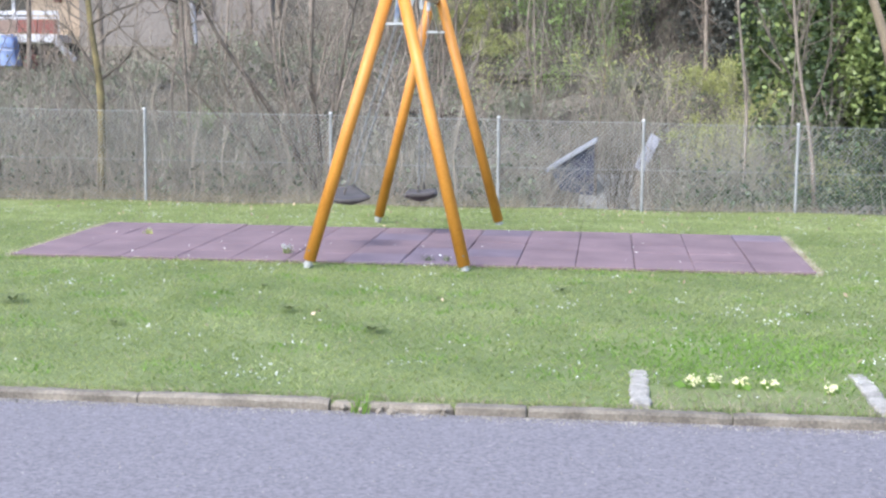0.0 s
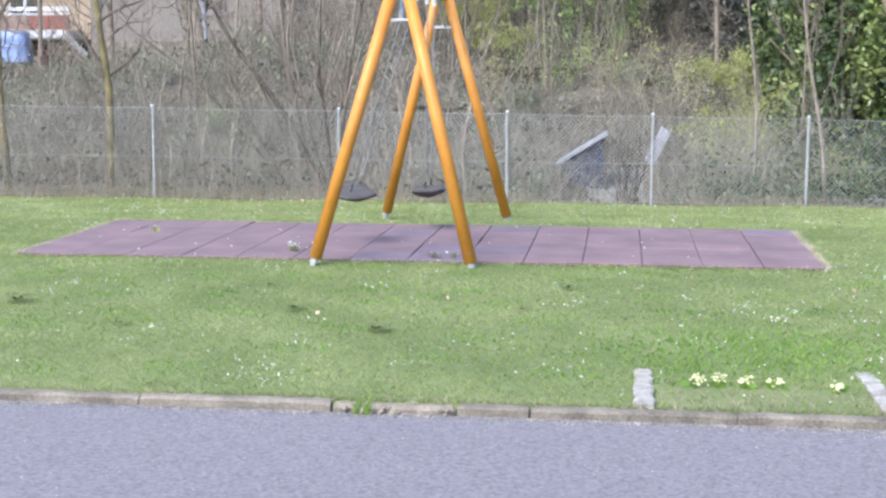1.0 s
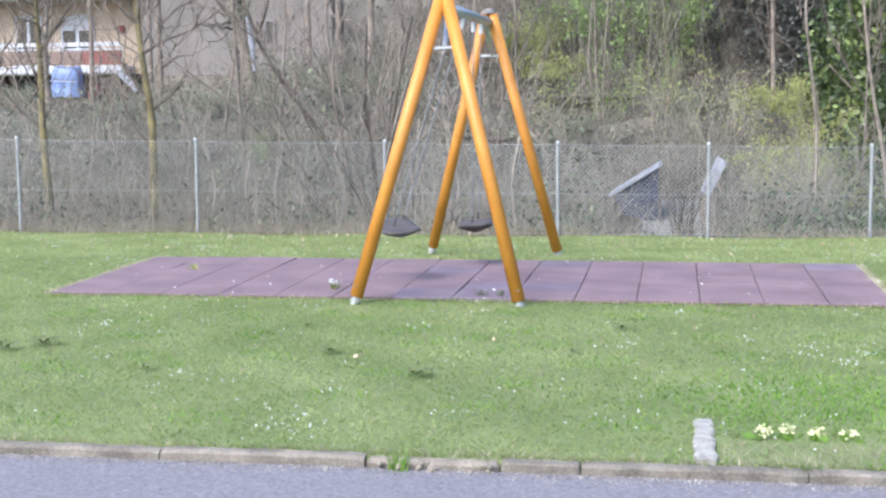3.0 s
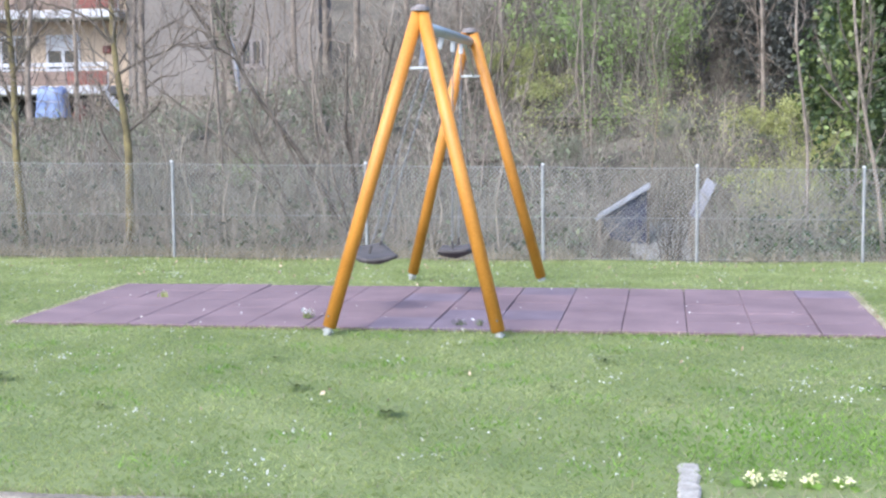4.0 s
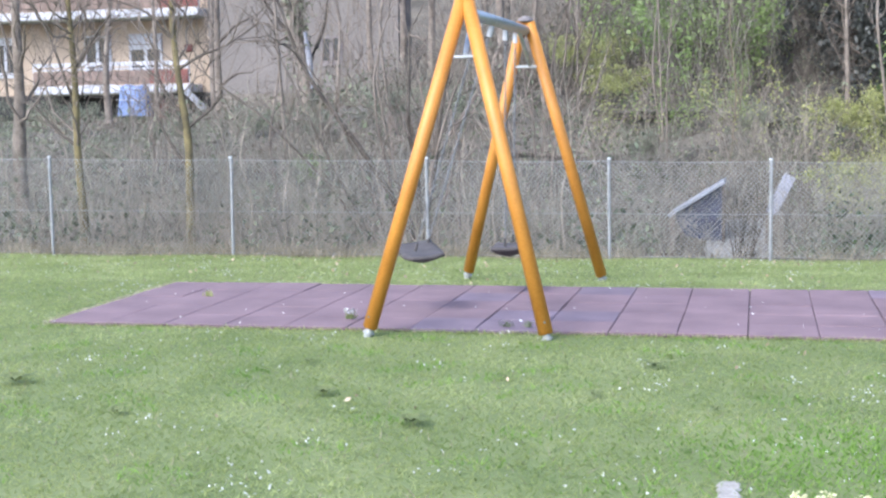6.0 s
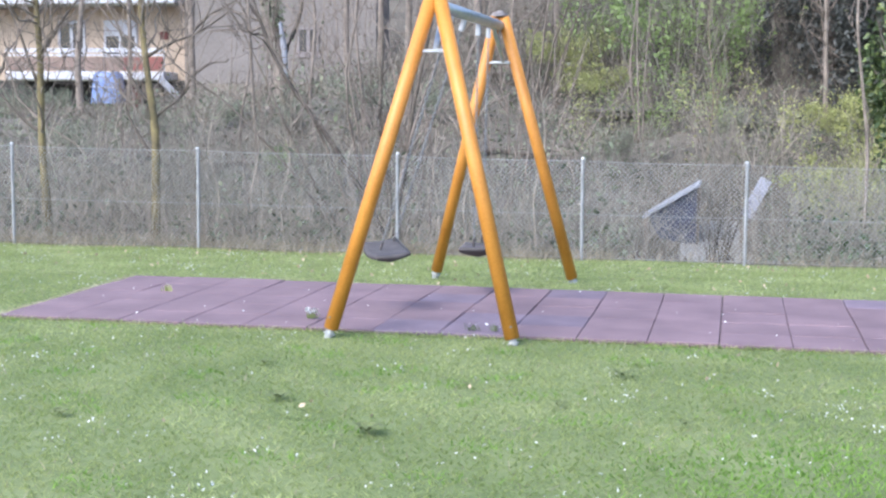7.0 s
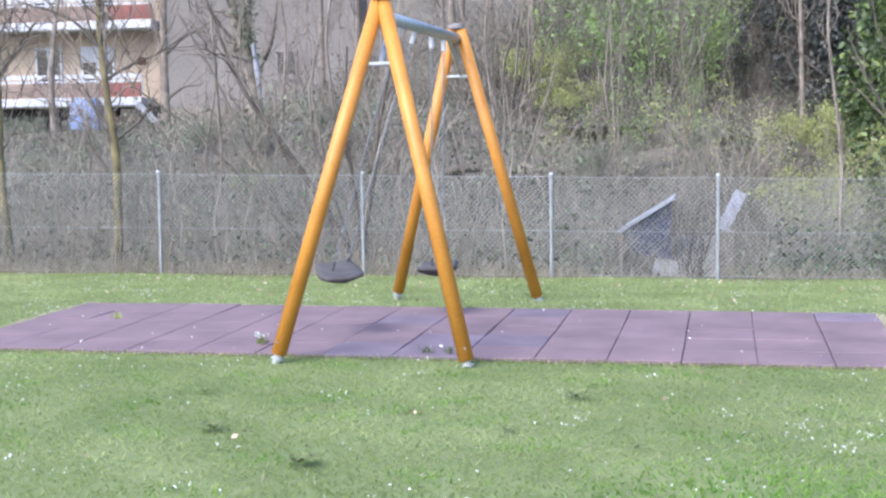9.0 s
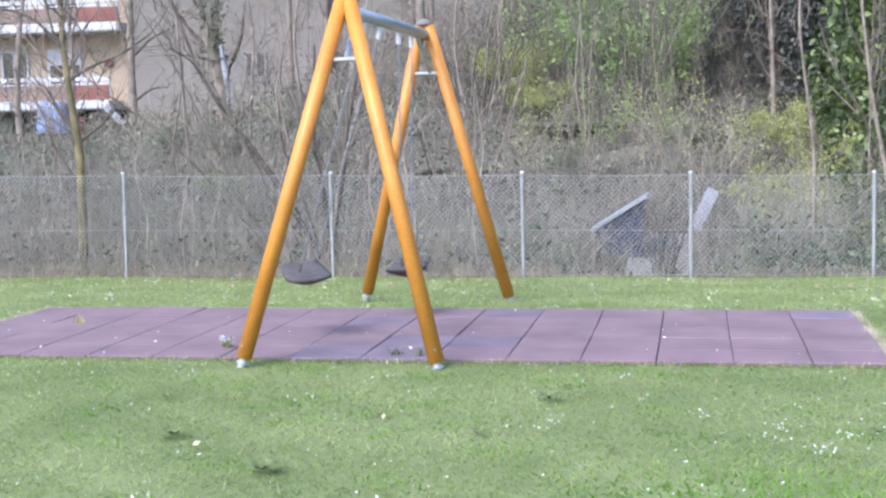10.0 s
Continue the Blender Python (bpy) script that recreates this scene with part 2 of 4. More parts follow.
def taper(paths, r0, r1):
    n, s, _ = paths.shape
    r0 = np.broadcast_to(r0, (n,))[:, None]
    return r0 + (r1 - r0) * np.linspace(0, 1, s)[None]


def leaves(centres, size, flat=0.0):
    """Verts and quads of pointed leaves, turned at random."""
    n = len(centres)
    a = rng.normal(0, 1, (n, 3))
    a /= np.linalg.norm(a, axis=1, keepdims=True)
    b = np.cross(a, rng.normal(0, 1, (n, 3)) * (1, 1, 1 - flat))
    b /= np.linalg.norm(b, axis=1, keepdims=True) + 1e-9
    s = (size * rng.uniform(0.6, 1.35, n))[:, None]
    v = np.stack([centres - a * s, centres + b * s * 0.55, centres + a * s, centres - b * s * 0.55], 1).reshape(-1, 3)
    return v, np.arange(4 * n).reshape(-1, 4)


def join(*pairs):
    vs, fs, k = [], [], 0
    for v, f in pairs:
        vs.append(v)
        fs.append(f + k)
        k += len(v)
    return np.concatenate(vs), np.concatenate(fs)


# ---- the ground ----
KERB_Y = -4.44


def smooth(a, b, v):
    f = np.clip((v - a) / (b - a), 0, 1)
    return f * f * (3 - 2 * f)


def height(x, y):
    """The ground: lawn, dip behind the fence, bank, slope to the woods."""
    x, y = np.asarray(x, float), np.asarray(y, float)
    z = -0.19 * np.clip((y - 3.0) / 3.9, 0, 1)
    right = smooth(-4, 1.5, x)
    z = z - 0.15 * smooth(1.3, 1.8, x) * (1 - smooth(3.0, 3.5, x)) * smooth(7.5, 8.5, y) * (1 - smooth(12.5, 14, y))
    z = z - 0.42 * smooth(7.0, 9.5, y) * right * (1 - smooth(11.5, 15, y))
    z = z + (1.65 - 0.4 * right) * smooth(11, 18.4, y)
    z = z - 0.4 * (1 - smooth(-8.8, -6.6, x)) * smooth(13.5, 17.5, y)
    z = z + np.clip(y - 19, 0, 60) * (0.01 + 0.33 * smooth(-9, 2, x))
    z = z + np.clip(y - 52, 0, 60) * 0.5 * (1 - 0.6 * right)
    z = z + 0.5 * smooth(18.5, 18.7, y + 0.25 * np.sin(x * 1.1)) * smooth(-3, -0.5, x) * (1 - smooth(4, 6, x))
    rough = smooth(7.2, 10, y)
    z = z + rough * (0.1 * np.sin(1.7 * x + 0.6 * y) + 0.07 * np.sin(3.1 * y - 1.3 * x) + 0.12 * np.sin(0.5 * x - 0.8 * y))
    off_mat = 1 - smooth(-3.1, -2.8, x) * (1 - smooth(4.3, 4.6, x)) * smooth(-0.2, 0.2, y) * (1 - smooth(2.8, 3.2, y))
    z = z + 0.012 * np.sin(2.1 * x + 0.7) * np.sin(1.7 * y) * (1 - rough) * off_mat * smooth(KERB_Y, KERB_Y + 0.7, y) - 0.004 * (1 - off_mat)
    return np.where(y < KERB_Y - 0.045, -0.24, z - 0.024 - 0.012 * (1 - smooth(KERB_Y, KERB_Y + 0.9, y)))


def ground_sheet():
    xs = np.unique(np.concatenate([np.linspace(-400, -40, 12), np.linspace(-40, -12, 36), np.linspace(-12, 12, 121), np.linspace(12, 40, 30), np.linspace(40, 400, 12)]))
    ys = np.unique(np.concatenate([np.linspace(-400, -30, 10), np.linspace(-30, -4.6, 12), [-4.5, KERB_Y - 0.046, KERB_Y - 0.04, KERB_Y], np.linspace(-4.4, 24, 160), np.linspace(24, 70, 70), np.linspace(70, 500, 20)]))
    gx, gy = np.meshgrid(xs, ys)
    v = np.stack([gx, gy, height(gx, gy)], -1).reshape(-1, 3)
    nx, ny = len(xs), len(ys)
    i = (np.arange(ny - 1)[:, None] * nx + np.arange(nx - 1)[None]).ravel()
    me = raw_mesh("ground", v, np.stack([i, i + 1, i + 1 + nx, i + nx], -1))
    me.materials.append(SOIL)
    me.materials.append(LITTER)
    mid = v[i][:, 1] > 6.95
    me.polygons.foreach_set("material_index", mid.astype(np.int32))
    ob = part("ground", me, SOIL, smooth=True)
    tagged(ob, "grassy soil rising to a leaf-littered wooded slope", "ground", kind="structure")


ground_sheet()

road = bmesh.new()
box(road, (-90, -24, -0.23), (90, KERB_Y - 0.1, -0.073))
tagged(part("road", road, ASPHALT), "worn grey asphalt road beside the lawn", "road", kind="structure")


# ---- swing set ----
APEX_F, APEX_B = Vector((0.692, 0.36, 2.465)), Vector((0.67, 3.21, 2.445))
BEAM_Z = 2.365


def swing_frame():
    s = thing("swing_set", pose(0.67, 1.78, 0), "orange timber A-frame swing stand with galvanised crossbeam", "swing set")
    inv = s.matrix_basis.inverted()
    for apex, foot_y, sink in ((APEX_F, 0.0, (0.0, 0.018)), (APEX_B, 3.58, (0.006, 0.036))):
        inward = 1 if foot_y == 0 else -1
        for side, foot_x in ((-1, 0.0), (1, 1.338)):
            foot = Vector((foot_x, foot_y, 0.005 - sink[0 if side < 0 else 1]))
            top = apex + Vector((side * (0.014 if foot_y == 0 else 0.032), 0, 0.0))
            way = (foot - top).normalized()
            leg = part("leg", rod(bmesh.new(), foot - way * 0.03, top, 0.054, 0.053, 20, 0.008), TIMBER, s, smooth=True)
            shoe = bmesh.new()
            rod(shoe, foot + way * 0.16, foot - way * 0.05, 0.03, sides=14)
            rod(shoe, foot - way * 0.006, foot + way * 0.006, 0.045, sides=14)
            part("post_shoe", shoe, SHOE, leg, "galvanised ground shoe")
            at = foot + (top - foot) * 0.05
            bolt = rod(bmesh.new(), at + Vector((side * 0.02, -0.056 * inward, 0)), at + Vector((side * 0.02, -0.06 * inward, 0)), 0.008, sides=6)
            part("bolt", bolt, CHAIN, leg)
        cap = bmesh.new()
        rod(cap, apex + Vector((0, 0, 0.0)), apex + Vector((0, 0, 0.035)), 0.075, 0.07, 22, 0.006)
        rod(cap, apex + Vector((0, 0, 0.035)), apex + Vector((0, 0, 0.05)), 0.05, 0.03, 22)
        part("cap", cap, CAP, s, "weathered grey cap")
        # crossbar between the legs, and the strut up to the beam
        f = 2.04 / apex.z
        y = foot_y + (apex.y - foot_y) * f
        half = 0.669 * (1 - f) + 0.005
        bar = box(bmesh.new(), (0.67 - half, y - 0.02 + 0.015 * inward, 2.015), (0.67 + half, y + 0.02 + 0.015 * inward, 2.04), 0.006)
        part("crossbar", bar, GALV, s)
        strut = rod(bmesh.new(), (0.67 + 0.03, y + 0.02 * inward, 2.04), (0.67, y + 0.42 * inward, BEAM_Z - 0.03), 0.02, sides=12)
        part("strut", strut, GALV, s)
    part("crossbeam", rod(bmesh.new(), (0.67, APEX_F.y - 0.03, BEAM_Z), (0.67, APEX_B.y + 0.03, BEAM_Z), 0.046, sides=24, bevel=0.004), GALV, s, smooth=True)
    for ob in s.children:
        ob.matrix_parent_inverse = inv


def chain(bm, a, b, link=0.042, wire=0.0042):
    """Oval links, each turned a quarter from the last."""
    a, b = Vector(a), Vector(b)
    n = int((b - a).length / (link * 0.78))
    turn = (b - a).to_track_quat("Z", "Y").to_matrix().to_4x4()
    ring = [(math.cos(t) * link * 0.24, math.sin(t) * link * 0.5) for t in [k * math.pi / 4 for k in range(8)]]
    for i in range(n):
        m = Matrix.Translation(a + (b - a) * ((i + 0.5) / n)) @ turn @ pose(0, 0, 0, 0, 0, 90 * (i % 2))
        rows = []
        for x, z in ring:
            c, out = Vector((x, 0, z)), Vector((x, 0, z)).normalized()
            rows.append([bm.verts.new(m @ (c + out * wire)), bm.verts.new(m @ (c + Vector((0, wire, 0)) - out * wire * 0.5)), bm.verts.new(m @ (c - Vector((0, wire, 0)) - out * wire * 0.5))])
        for k in range(8):
            p, q = rows[k], rows[(k + 1) % 8]
            for j in range(3):
                bm.faces.new((p[j], p[(j + 1) % 3], q[(j + 1) % 3], q[j]))


def swing(y, angle, yaw, tilt, label):
    """One seat on two chains; angle: how far it has swung to +x."""
    s = thing("swing", pose(0.67, y, 2.25, 0, -angle, 0), label, "swing", "swings on the stand")
    for side in (-1, 1):
        yy = side * 0.25
        h = bmesh.new()
        box(h, (-0.019, yy - 0.019, -0.03), (0.019, yy + 0.019, 0.066), 0.006)
        part("hanger", h, WHITE_PLASTIC, s, "white bearing block under the beam")
        ch = bmesh.new()
        chain(ch, (0, yy, -0.045), (0, side * 0.2, -1.76))
        part("chain", ch, CHAIN, s)
        lug = rod(bmesh.new(), (0, side * 0.2, -1.755), (0, side * 0.2, -1.825), 0.009, 0.013, 10)
        part("lug", lug, SEAT, s, "black rubber chain lug")
    # moulded rubber seat: rounded slab, dished in the middle
    bm = bmesh.new()
    nx, ny = 10, 16
    hx, hy = 0.165, 0.24
    grid = {}
    for top in (0, 1):
        for i in range(nx + 1):
            for j in range(ny + 1):
                u, v = 2 * i / nx - 1, 2 * j / ny - 1
                k = 1 - 0.16 * v * v
                edge = max(abs(u), abs(v)) ** 8
                z = -0.03 * (1 - v * v) - 0.012 * (1 - u * u)
                z += 0.022 - 0.014 * edge if top else -0.02 - 0.042 * (1 - abs(u)) ** 0.8 * (1 - v * v)
                grid[top, i, j] = bm.verts.new((u * hx * k, v * hy * (1 - 0.05 * u * u), z - 1.83))
    for i in range(nx):
        for j in range(ny):
            bm.faces.new((grid[1, i, j], grid[1, i + 1, j], grid[1, i + 1, j + 1], grid[1, i, j + 1]))
            bm.faces.new((grid[0, i, j], grid[0, i, j + 1], grid[0, i + 1, j + 1], grid[0, i + 1, j]))
    rim = [(i, 0) for i in range(nx)] + [(nx, j) for j in range(ny)] + [(i, ny) for i in range(nx, 0, -1)] + [(0, j) for j in range(ny, 0, -1)]
    for p, q in zip(rim, rim[1:] + rim[:1]):
        bm.faces.new((grid[0, p[0], p[1]], grid[0, q[0], q[1]], grid[1, q[0], q[1]], grid[1, p[0], p[1]]))
    bmesh.ops.transform(bm, matrix=Matrix.Translation((0, 0, -1.83)) @ pose(0, 0, 0, 0, tilt, yaw) @ Matrix.Translation((0, 0, 1.83)), verts=bm.verts)
    part("seat", bm, SEAT, s, "black moulded rubber seat", True)
    return s


swing_frame()
swing(1.18, -17.5, 30, -21, "black rubber swing seat on galvanised chains, swung out")
swing(2.38, -1.0, 4, -4, "black rubber swing seat on galvanised chains, hanging nearly still")


# ---- safety mat ----
MAT_X, MAT_Y, COLS, ROWS, TILE = -2.75, 0.24, 14, 5, 0.5


def safety_mat():
    mat = thing("safety_mat", pose(MAT_X, MAT_Y, 0), "purple-brown rubber tile safety mat set in the lawn", "mat", kind="structure")
    part("bedding", box(bmesh.new(), (0.01, 0.01, -0.1), (COLS * TILE - 0.01, ROWS * TILE - 0.01, -0.018)), JOINT, mat)
    shapes = []
    for k, m in enumerate((RUBBER, RUBBER_DARK)):
        bm = box(bmesh.new(), (0.003, 0.003, -0.03), (TILE - 0.003, TILE - 0.003, 0.002), 0.005)
        me = bpy.data.meshes.new("tile")
        bm.to_mesh(me)
        bm.free()
        me.materials.append(m)
        shapes.append(me)
    for i in range(COLS):
        for j in range(ROWS):
            dark = (i, j) in ((6, 0), (7, 0), (7, 1), (8, 1)) or rng.random() < 0.04
            ob = new("tile", shapes[1 if dark else 0])
            ob.parent = mat
            tip = 1.1 if (i, j) == (6, 0) else rng.normal(0, 0.12)
            ob.matrix_basis = pose(i * TILE + rng.normal(0, 0.0015), j * TILE, rng.normal(0, 0.0012), tip, rng.normal(0, 0.12), rng.normal(0, 0.15))


# ---- fence ----
POSTS = (-20.6, -18.2, -15.8, -13.4, -11.0, -8.75, -6.34, -3.79, -1.2, 1.06, 2.955, 4.93, 7.0, 9.2, 11.4, 13.6, 15.8)
FENCE_Y = 6.86


def fence():
    f = thing("fence", pose(0, FENCE_Y, 0), "galvanised chain-link fence on round steel posts", "fence")
    for k, x in enumerate(POSTS):
        foot = float(height(x, FENCE_Y))
        top = 1.01 - 0.012 * x * (1 if x > -9 else 0.4)
        bm = rod(bmesh.new(), (x, 0, foot - 0.1), (x + rng.normal(0, 0.008), 0, top), 0.021, sides=12)
        p = part("post", bm, POST, f, smooth=False)
        part("post_cap", rod(bmesh.new(), (x, 0, top), (x, 0, top + 0.025), 0.026, 0.018, 12), WHITE_PLASTIC, p)
    for a, b in zip(POSTS, POSTS[1:]):
        za, zb = 1.01 - 0.012 * max(a, -9), 1.01 - 0.012 * max(b, -9)
        zlow = -0.17
        ln, hgt = b - a - 0.04, (za + zb) / 2 - 0.02 - zlow
        n = int(ln / 0.06)
        segs = []
        for sgn in (1, -1):
            off = np.arange(-int(hgt / 0.06) - 1, n + 1) * 0.06
            for o in off:
                # a 45 degree wire cut to the bay
                x0, x1 = (o, o + hgt) if sgn == 1 else (o + hgt, o)
                s0, s1 = 0.0, 1.0
                dx = x1 - x0
                lo, hi = (0 - x0) / dx, (ln - x0) / dx
                s0, s1 = max(s0, min(lo, hi)), min(s1, max(lo, hi))
                if s1 - s0 < 0.02:
                    continue
                segs.append([[a + 0.02 + x0 + dx * s0, 0.022 + 0.001 * sgn, zlow + hgt * s0], [a + 0.02 + x0 + dx * s1, 0.022 + 0.001 * sgn, zlow + hgt * s1]])
        paths = np.array(segs)
        v, q = tubes(paths, np.full((len(paths), 2), 0.0016), 3)
        part("mesh_panel", raw_mesh("mesh_panel", v, q), WIRE, f)
        for z in (0.0, 0.45, 1.0):
            sag = 0.012 if z == 1.0 else 0.006
            pts = np.array([[[a + (b - a) * k / 6, 0.026, zlow + (za - 0.02 - zlow) * z + ((zb - za) * k / 6) * z - sag * (1 - (k / 3 - 1) ** 2)] for k in range(7)]])
            v, q = tubes(pts, np.full((1, 7), 0.0024), 4)
            part("tension_wire", raw_mesh("tension_wire", v, q), WIRE, f)


fence()


# ---- house on the rise ----
def window(parent, x0, x1, z0, z1, y, shutter=0.0, panes=2, paint=WHITE_PAINT):
    w = part("window", box(bmesh.new(), (x0 - 0.09, y - 0.05, z0 - 0.12), (x1 + 0.09, y - 0.02, z0 - 0.0), 0.01), paint, parent)
    fr = bmesh.new()
    for lo, hi in (((x0, z0), (x0 + 0.09, z1)), ((x1 - 0.09, z0), (x1, z1)), ((x0 + 0.09, z1 - 0.09), (x1 - 0.09, z1)), ((x0 + 0.09, z0), (x1 - 0.09, z0 + 0.09))):
        box(fr, (lo[0], y - 0.06, lo[1]), (hi[0], y + 0.02, hi[1]), 0.008)
    for k in range(1, panes):
        xm = x0 + (x1 - x0) * k / panes
        box(fr, (xm - 0.07, y - 0.058, z0 + 0.09), (xm + 0.07, y + 0.018, z1 - 0.09), 0.008)
    part("window_frame", fr, paint, w)
    for k in range(panes):
        a, b = x0 + (x1 - x0) * k / panes, x0 + (x1 - x0) * (k + 1) / panes
        part("pane", box(bmesh.new(), (a + 0.05, y - 0.02, z0 + 0.05), (b - 0.05, y - 0.01, z1 - 0.05)), GLASS, w)
    if shutter:
        sh = box(bmesh.new(), (x0 + 0.02, y - 0.085, z1 - shutter), (x1 - 0.02, y - 0.065, z1), 0.004)
        part("roller_shutter", sh, WHITE_PAINT, w, "half-lowered white roller shutter")


def house():
    h = thing("house", pose(0, 0, 0), "peach and pinkish plastered apartment house with white balconies", "house")
    base = 1.2
    left = bmesh.new()
    box(left, (-36, 41.3, base), (-18.0, 52, 9.6))
    part("wall", left, PLASTER_PEACH, h, "peach plaster wall behind the balconies")
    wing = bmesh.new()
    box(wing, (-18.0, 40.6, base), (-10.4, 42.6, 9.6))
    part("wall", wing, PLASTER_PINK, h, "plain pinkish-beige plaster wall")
    part("plinth", box(bmesh.new(), (-17.95, 40.5, base), (-10.3, 40.598, 2.3), 0.02), KERB, h, "darker plinth")
    for z, x0, x1 in ((2.42, -25.2, -18.6), (5.32, -33, -18.1), (8.2, -33, -18.1)):
        slab = part("balcony", box(bmesh.new(), (x0, 39.9, z), (x1, 41.298, z + 0.3), 0.02), WHITE_PAINT, h, "white balcony slab")
        part("soffit", box(bmesh.new(), (x0 + 0.05, 39.96, z - 0.05), (x1 - 0.05, 41.29, z - 0.003)), SOFFIT, slab)
        n = int((x1 - x0) / 0.82)
        for k in range(n):
            a = x0 + (x1 - x0) * k / n
            mat_k = RED_PANEL if k >= n - 2 else OCHRE_PANEL
            part("parapet_panel", box(bmesh.new(), (a + 0.015, 39.94, z + 0.34), (a + (x1 - x0) / n - 0.015, 39.99, z + 0.86), 0.01), mat_k, slab)
        rail = bmesh.new()
        box(rail, (x0, 39.93, z + 0.9), (x1, 39.99, z + 0.97), 0.01)
        box(rail, (x0, 39.94, z + 1.04), (x1, 39.98, z + 1.2), 0.01)
        for k in range(n + 1):
            a = x0 + (x1 - x0) * k / n
            box(rail, (a - 0.02, 39.995, z + 0.3), (a + 0.02, 40.03, z + 1.1))
        part("handrail", rail, WHITE_PAINT, slab)
    for z in (2.9, 5.85):
        window(h, -21.65, -20.25, z + 0.35, z + 1.85, 41.28, 0.62)
        window(h, -23.6, -22.45, z - 0.1, z + 1.85, 41.28, 0.0)
        window(h, -27.8, -26.4, z + 0.35, z + 1.85, 41.28, 0.3)
    window(h, -13.45, -12.6, 3.4, 4.4, 40.58, 0.0, 2, CAP)
    # flat panel on the wall: the undercroft's shade put in as dark colour
    part("opening", box(bmesh.new(), (-31.0, 41.2, base), (-18.1, 41.297, 2.4)), DARK, h, "dark panel for the shade of the undercroft below the balcony")
    part("wall_lamp", box(bmesh.new(), (-19.3, 41.2, 4.0), (-18.95, 41.297, 4.3), 0.05), RED_PANEL, h, "rust-red wall ornament")
    roof = bmesh.new()
    vs = [roof.verts.new(c) for c in ((-37, 39.2, 9.6), (-9.8, 39.2, 9.6), (-9.8, 53, 9.6), (-37, 53, 9.6), (-33, 46, 13.2), (-13.5, 46, 13.2))]
    for f in ((0, 1, 5, 4), (1, 2, 5), (2, 3, 4, 5), (3, 0, 4), (3, 2, 1, 0)):
        roof.faces.new([vs[k] for k in f])
    part("roof", roof, ROOFTILE, h)


house()


def tarp_stack(at):
    """A stack draped in a sheet: puckered folds run down its sides."""
    t = thing("covered_stack", pose(*at), "stack covered with a bright blue tarpaulin beside the house", "tarpaulin")
    bm = bmesh.new()
    rings = []
    for k, z in enumerate((-0.2, 0.25, 0.6, 0.86, 0.95)):
        ring = []
        for i in range(40):
            a = i * math.tau / 40
            fold = 1 + (0.07 * math.sin(9 * a) + 0.04 * math.sin(17 * a + 1)) * (1 - 0.22 * k)
            w = (abs(math.cos(a)) ** 4 + abs(math.sin(a)) ** 4) ** -0.25
            grow = (1.08, 1.0, 0.95, 0.9, 0.6)[k] * fold * w
            ring.append(bm.verts.new((0.56 * grow * math.cos(a), 0.4 * grow * math.sin(a), z + 0.05 * math.sin(2 * a) * k / 4)))
        rings.append(ring)
    for p, q in zip(rings, rings[1:]):
        for i in range(40):
            bm.faces.new((p[i], p[(i + 1) % 40], q[(i + 1) % 40], q[i]))
    bm.faces.new(rings[-1])
    part("sheet", bm, BLUE, t, smooth=True)
    part("rope", rod(bmesh.new(), (-0.55, -0.46, 0.42), (0.55, -0.46, 0.38), 0.015, sides=6), WHITE_PAINT, t)


tarp_stack((-20.4, 39.0, 1.72))


def woodpile(x, y, z):
    w = thing("woodpile", pose(x, y, z), "dark pile of split logs under the balcony", "woodpile")
    for row in range(4):
        for k in range(6 - row):
            cx = -0.5 + 0.2 * k + 0.1 * row
            a = Vector((cx, -0.3 + rng.normal(0, 0.05), 0.1 + 0.16 * row))
            part("log", rod(bmesh.new(), a, a + Vector((rng.normal(0, 0.03), 0.8, 0)), 0.095, 0.085, 9, 0.01), DARK_BARK if rng.random() < 0.7 else PINK_BARK, w)


woodpile(-18.85, 39.6, 1.6)
plank = thing("leaning_board", pose(-18.05, 39.2, 2.1, 0, 44, 0), "white board leaning against the balcony", "board")
part("board", box(bmesh.new(), (-0.55, -0.03, -0.12), (0.55, 0.03, 0.12), 0.01), TIN, plank)
part("batten", box(bmesh.new(), (-0.5, 0.03, -0.12), (-0.42, 0.07, 0.12), 0.008), WHITE_PAINT, plank)
pot = thing("flower_pot", pose(-19.3, 38.9, float(height(-19.3, 38.9))), "red-orange flower pot under the balcony", "flower pot")
part("pot", rod(bmesh.new(), (0, 0, 0), (0, 0, 0.4), 0.2, 0.28, 16, 0.02), RED_PANEL, pot)
v_, q_ = leaves(rng.normal(0, 0.13, (120, 3)) + (0, 0, 0.52), 0.06)
part("flower_head", raw_mesh("flower_head", v_, q_), RED_PANEL, pot)


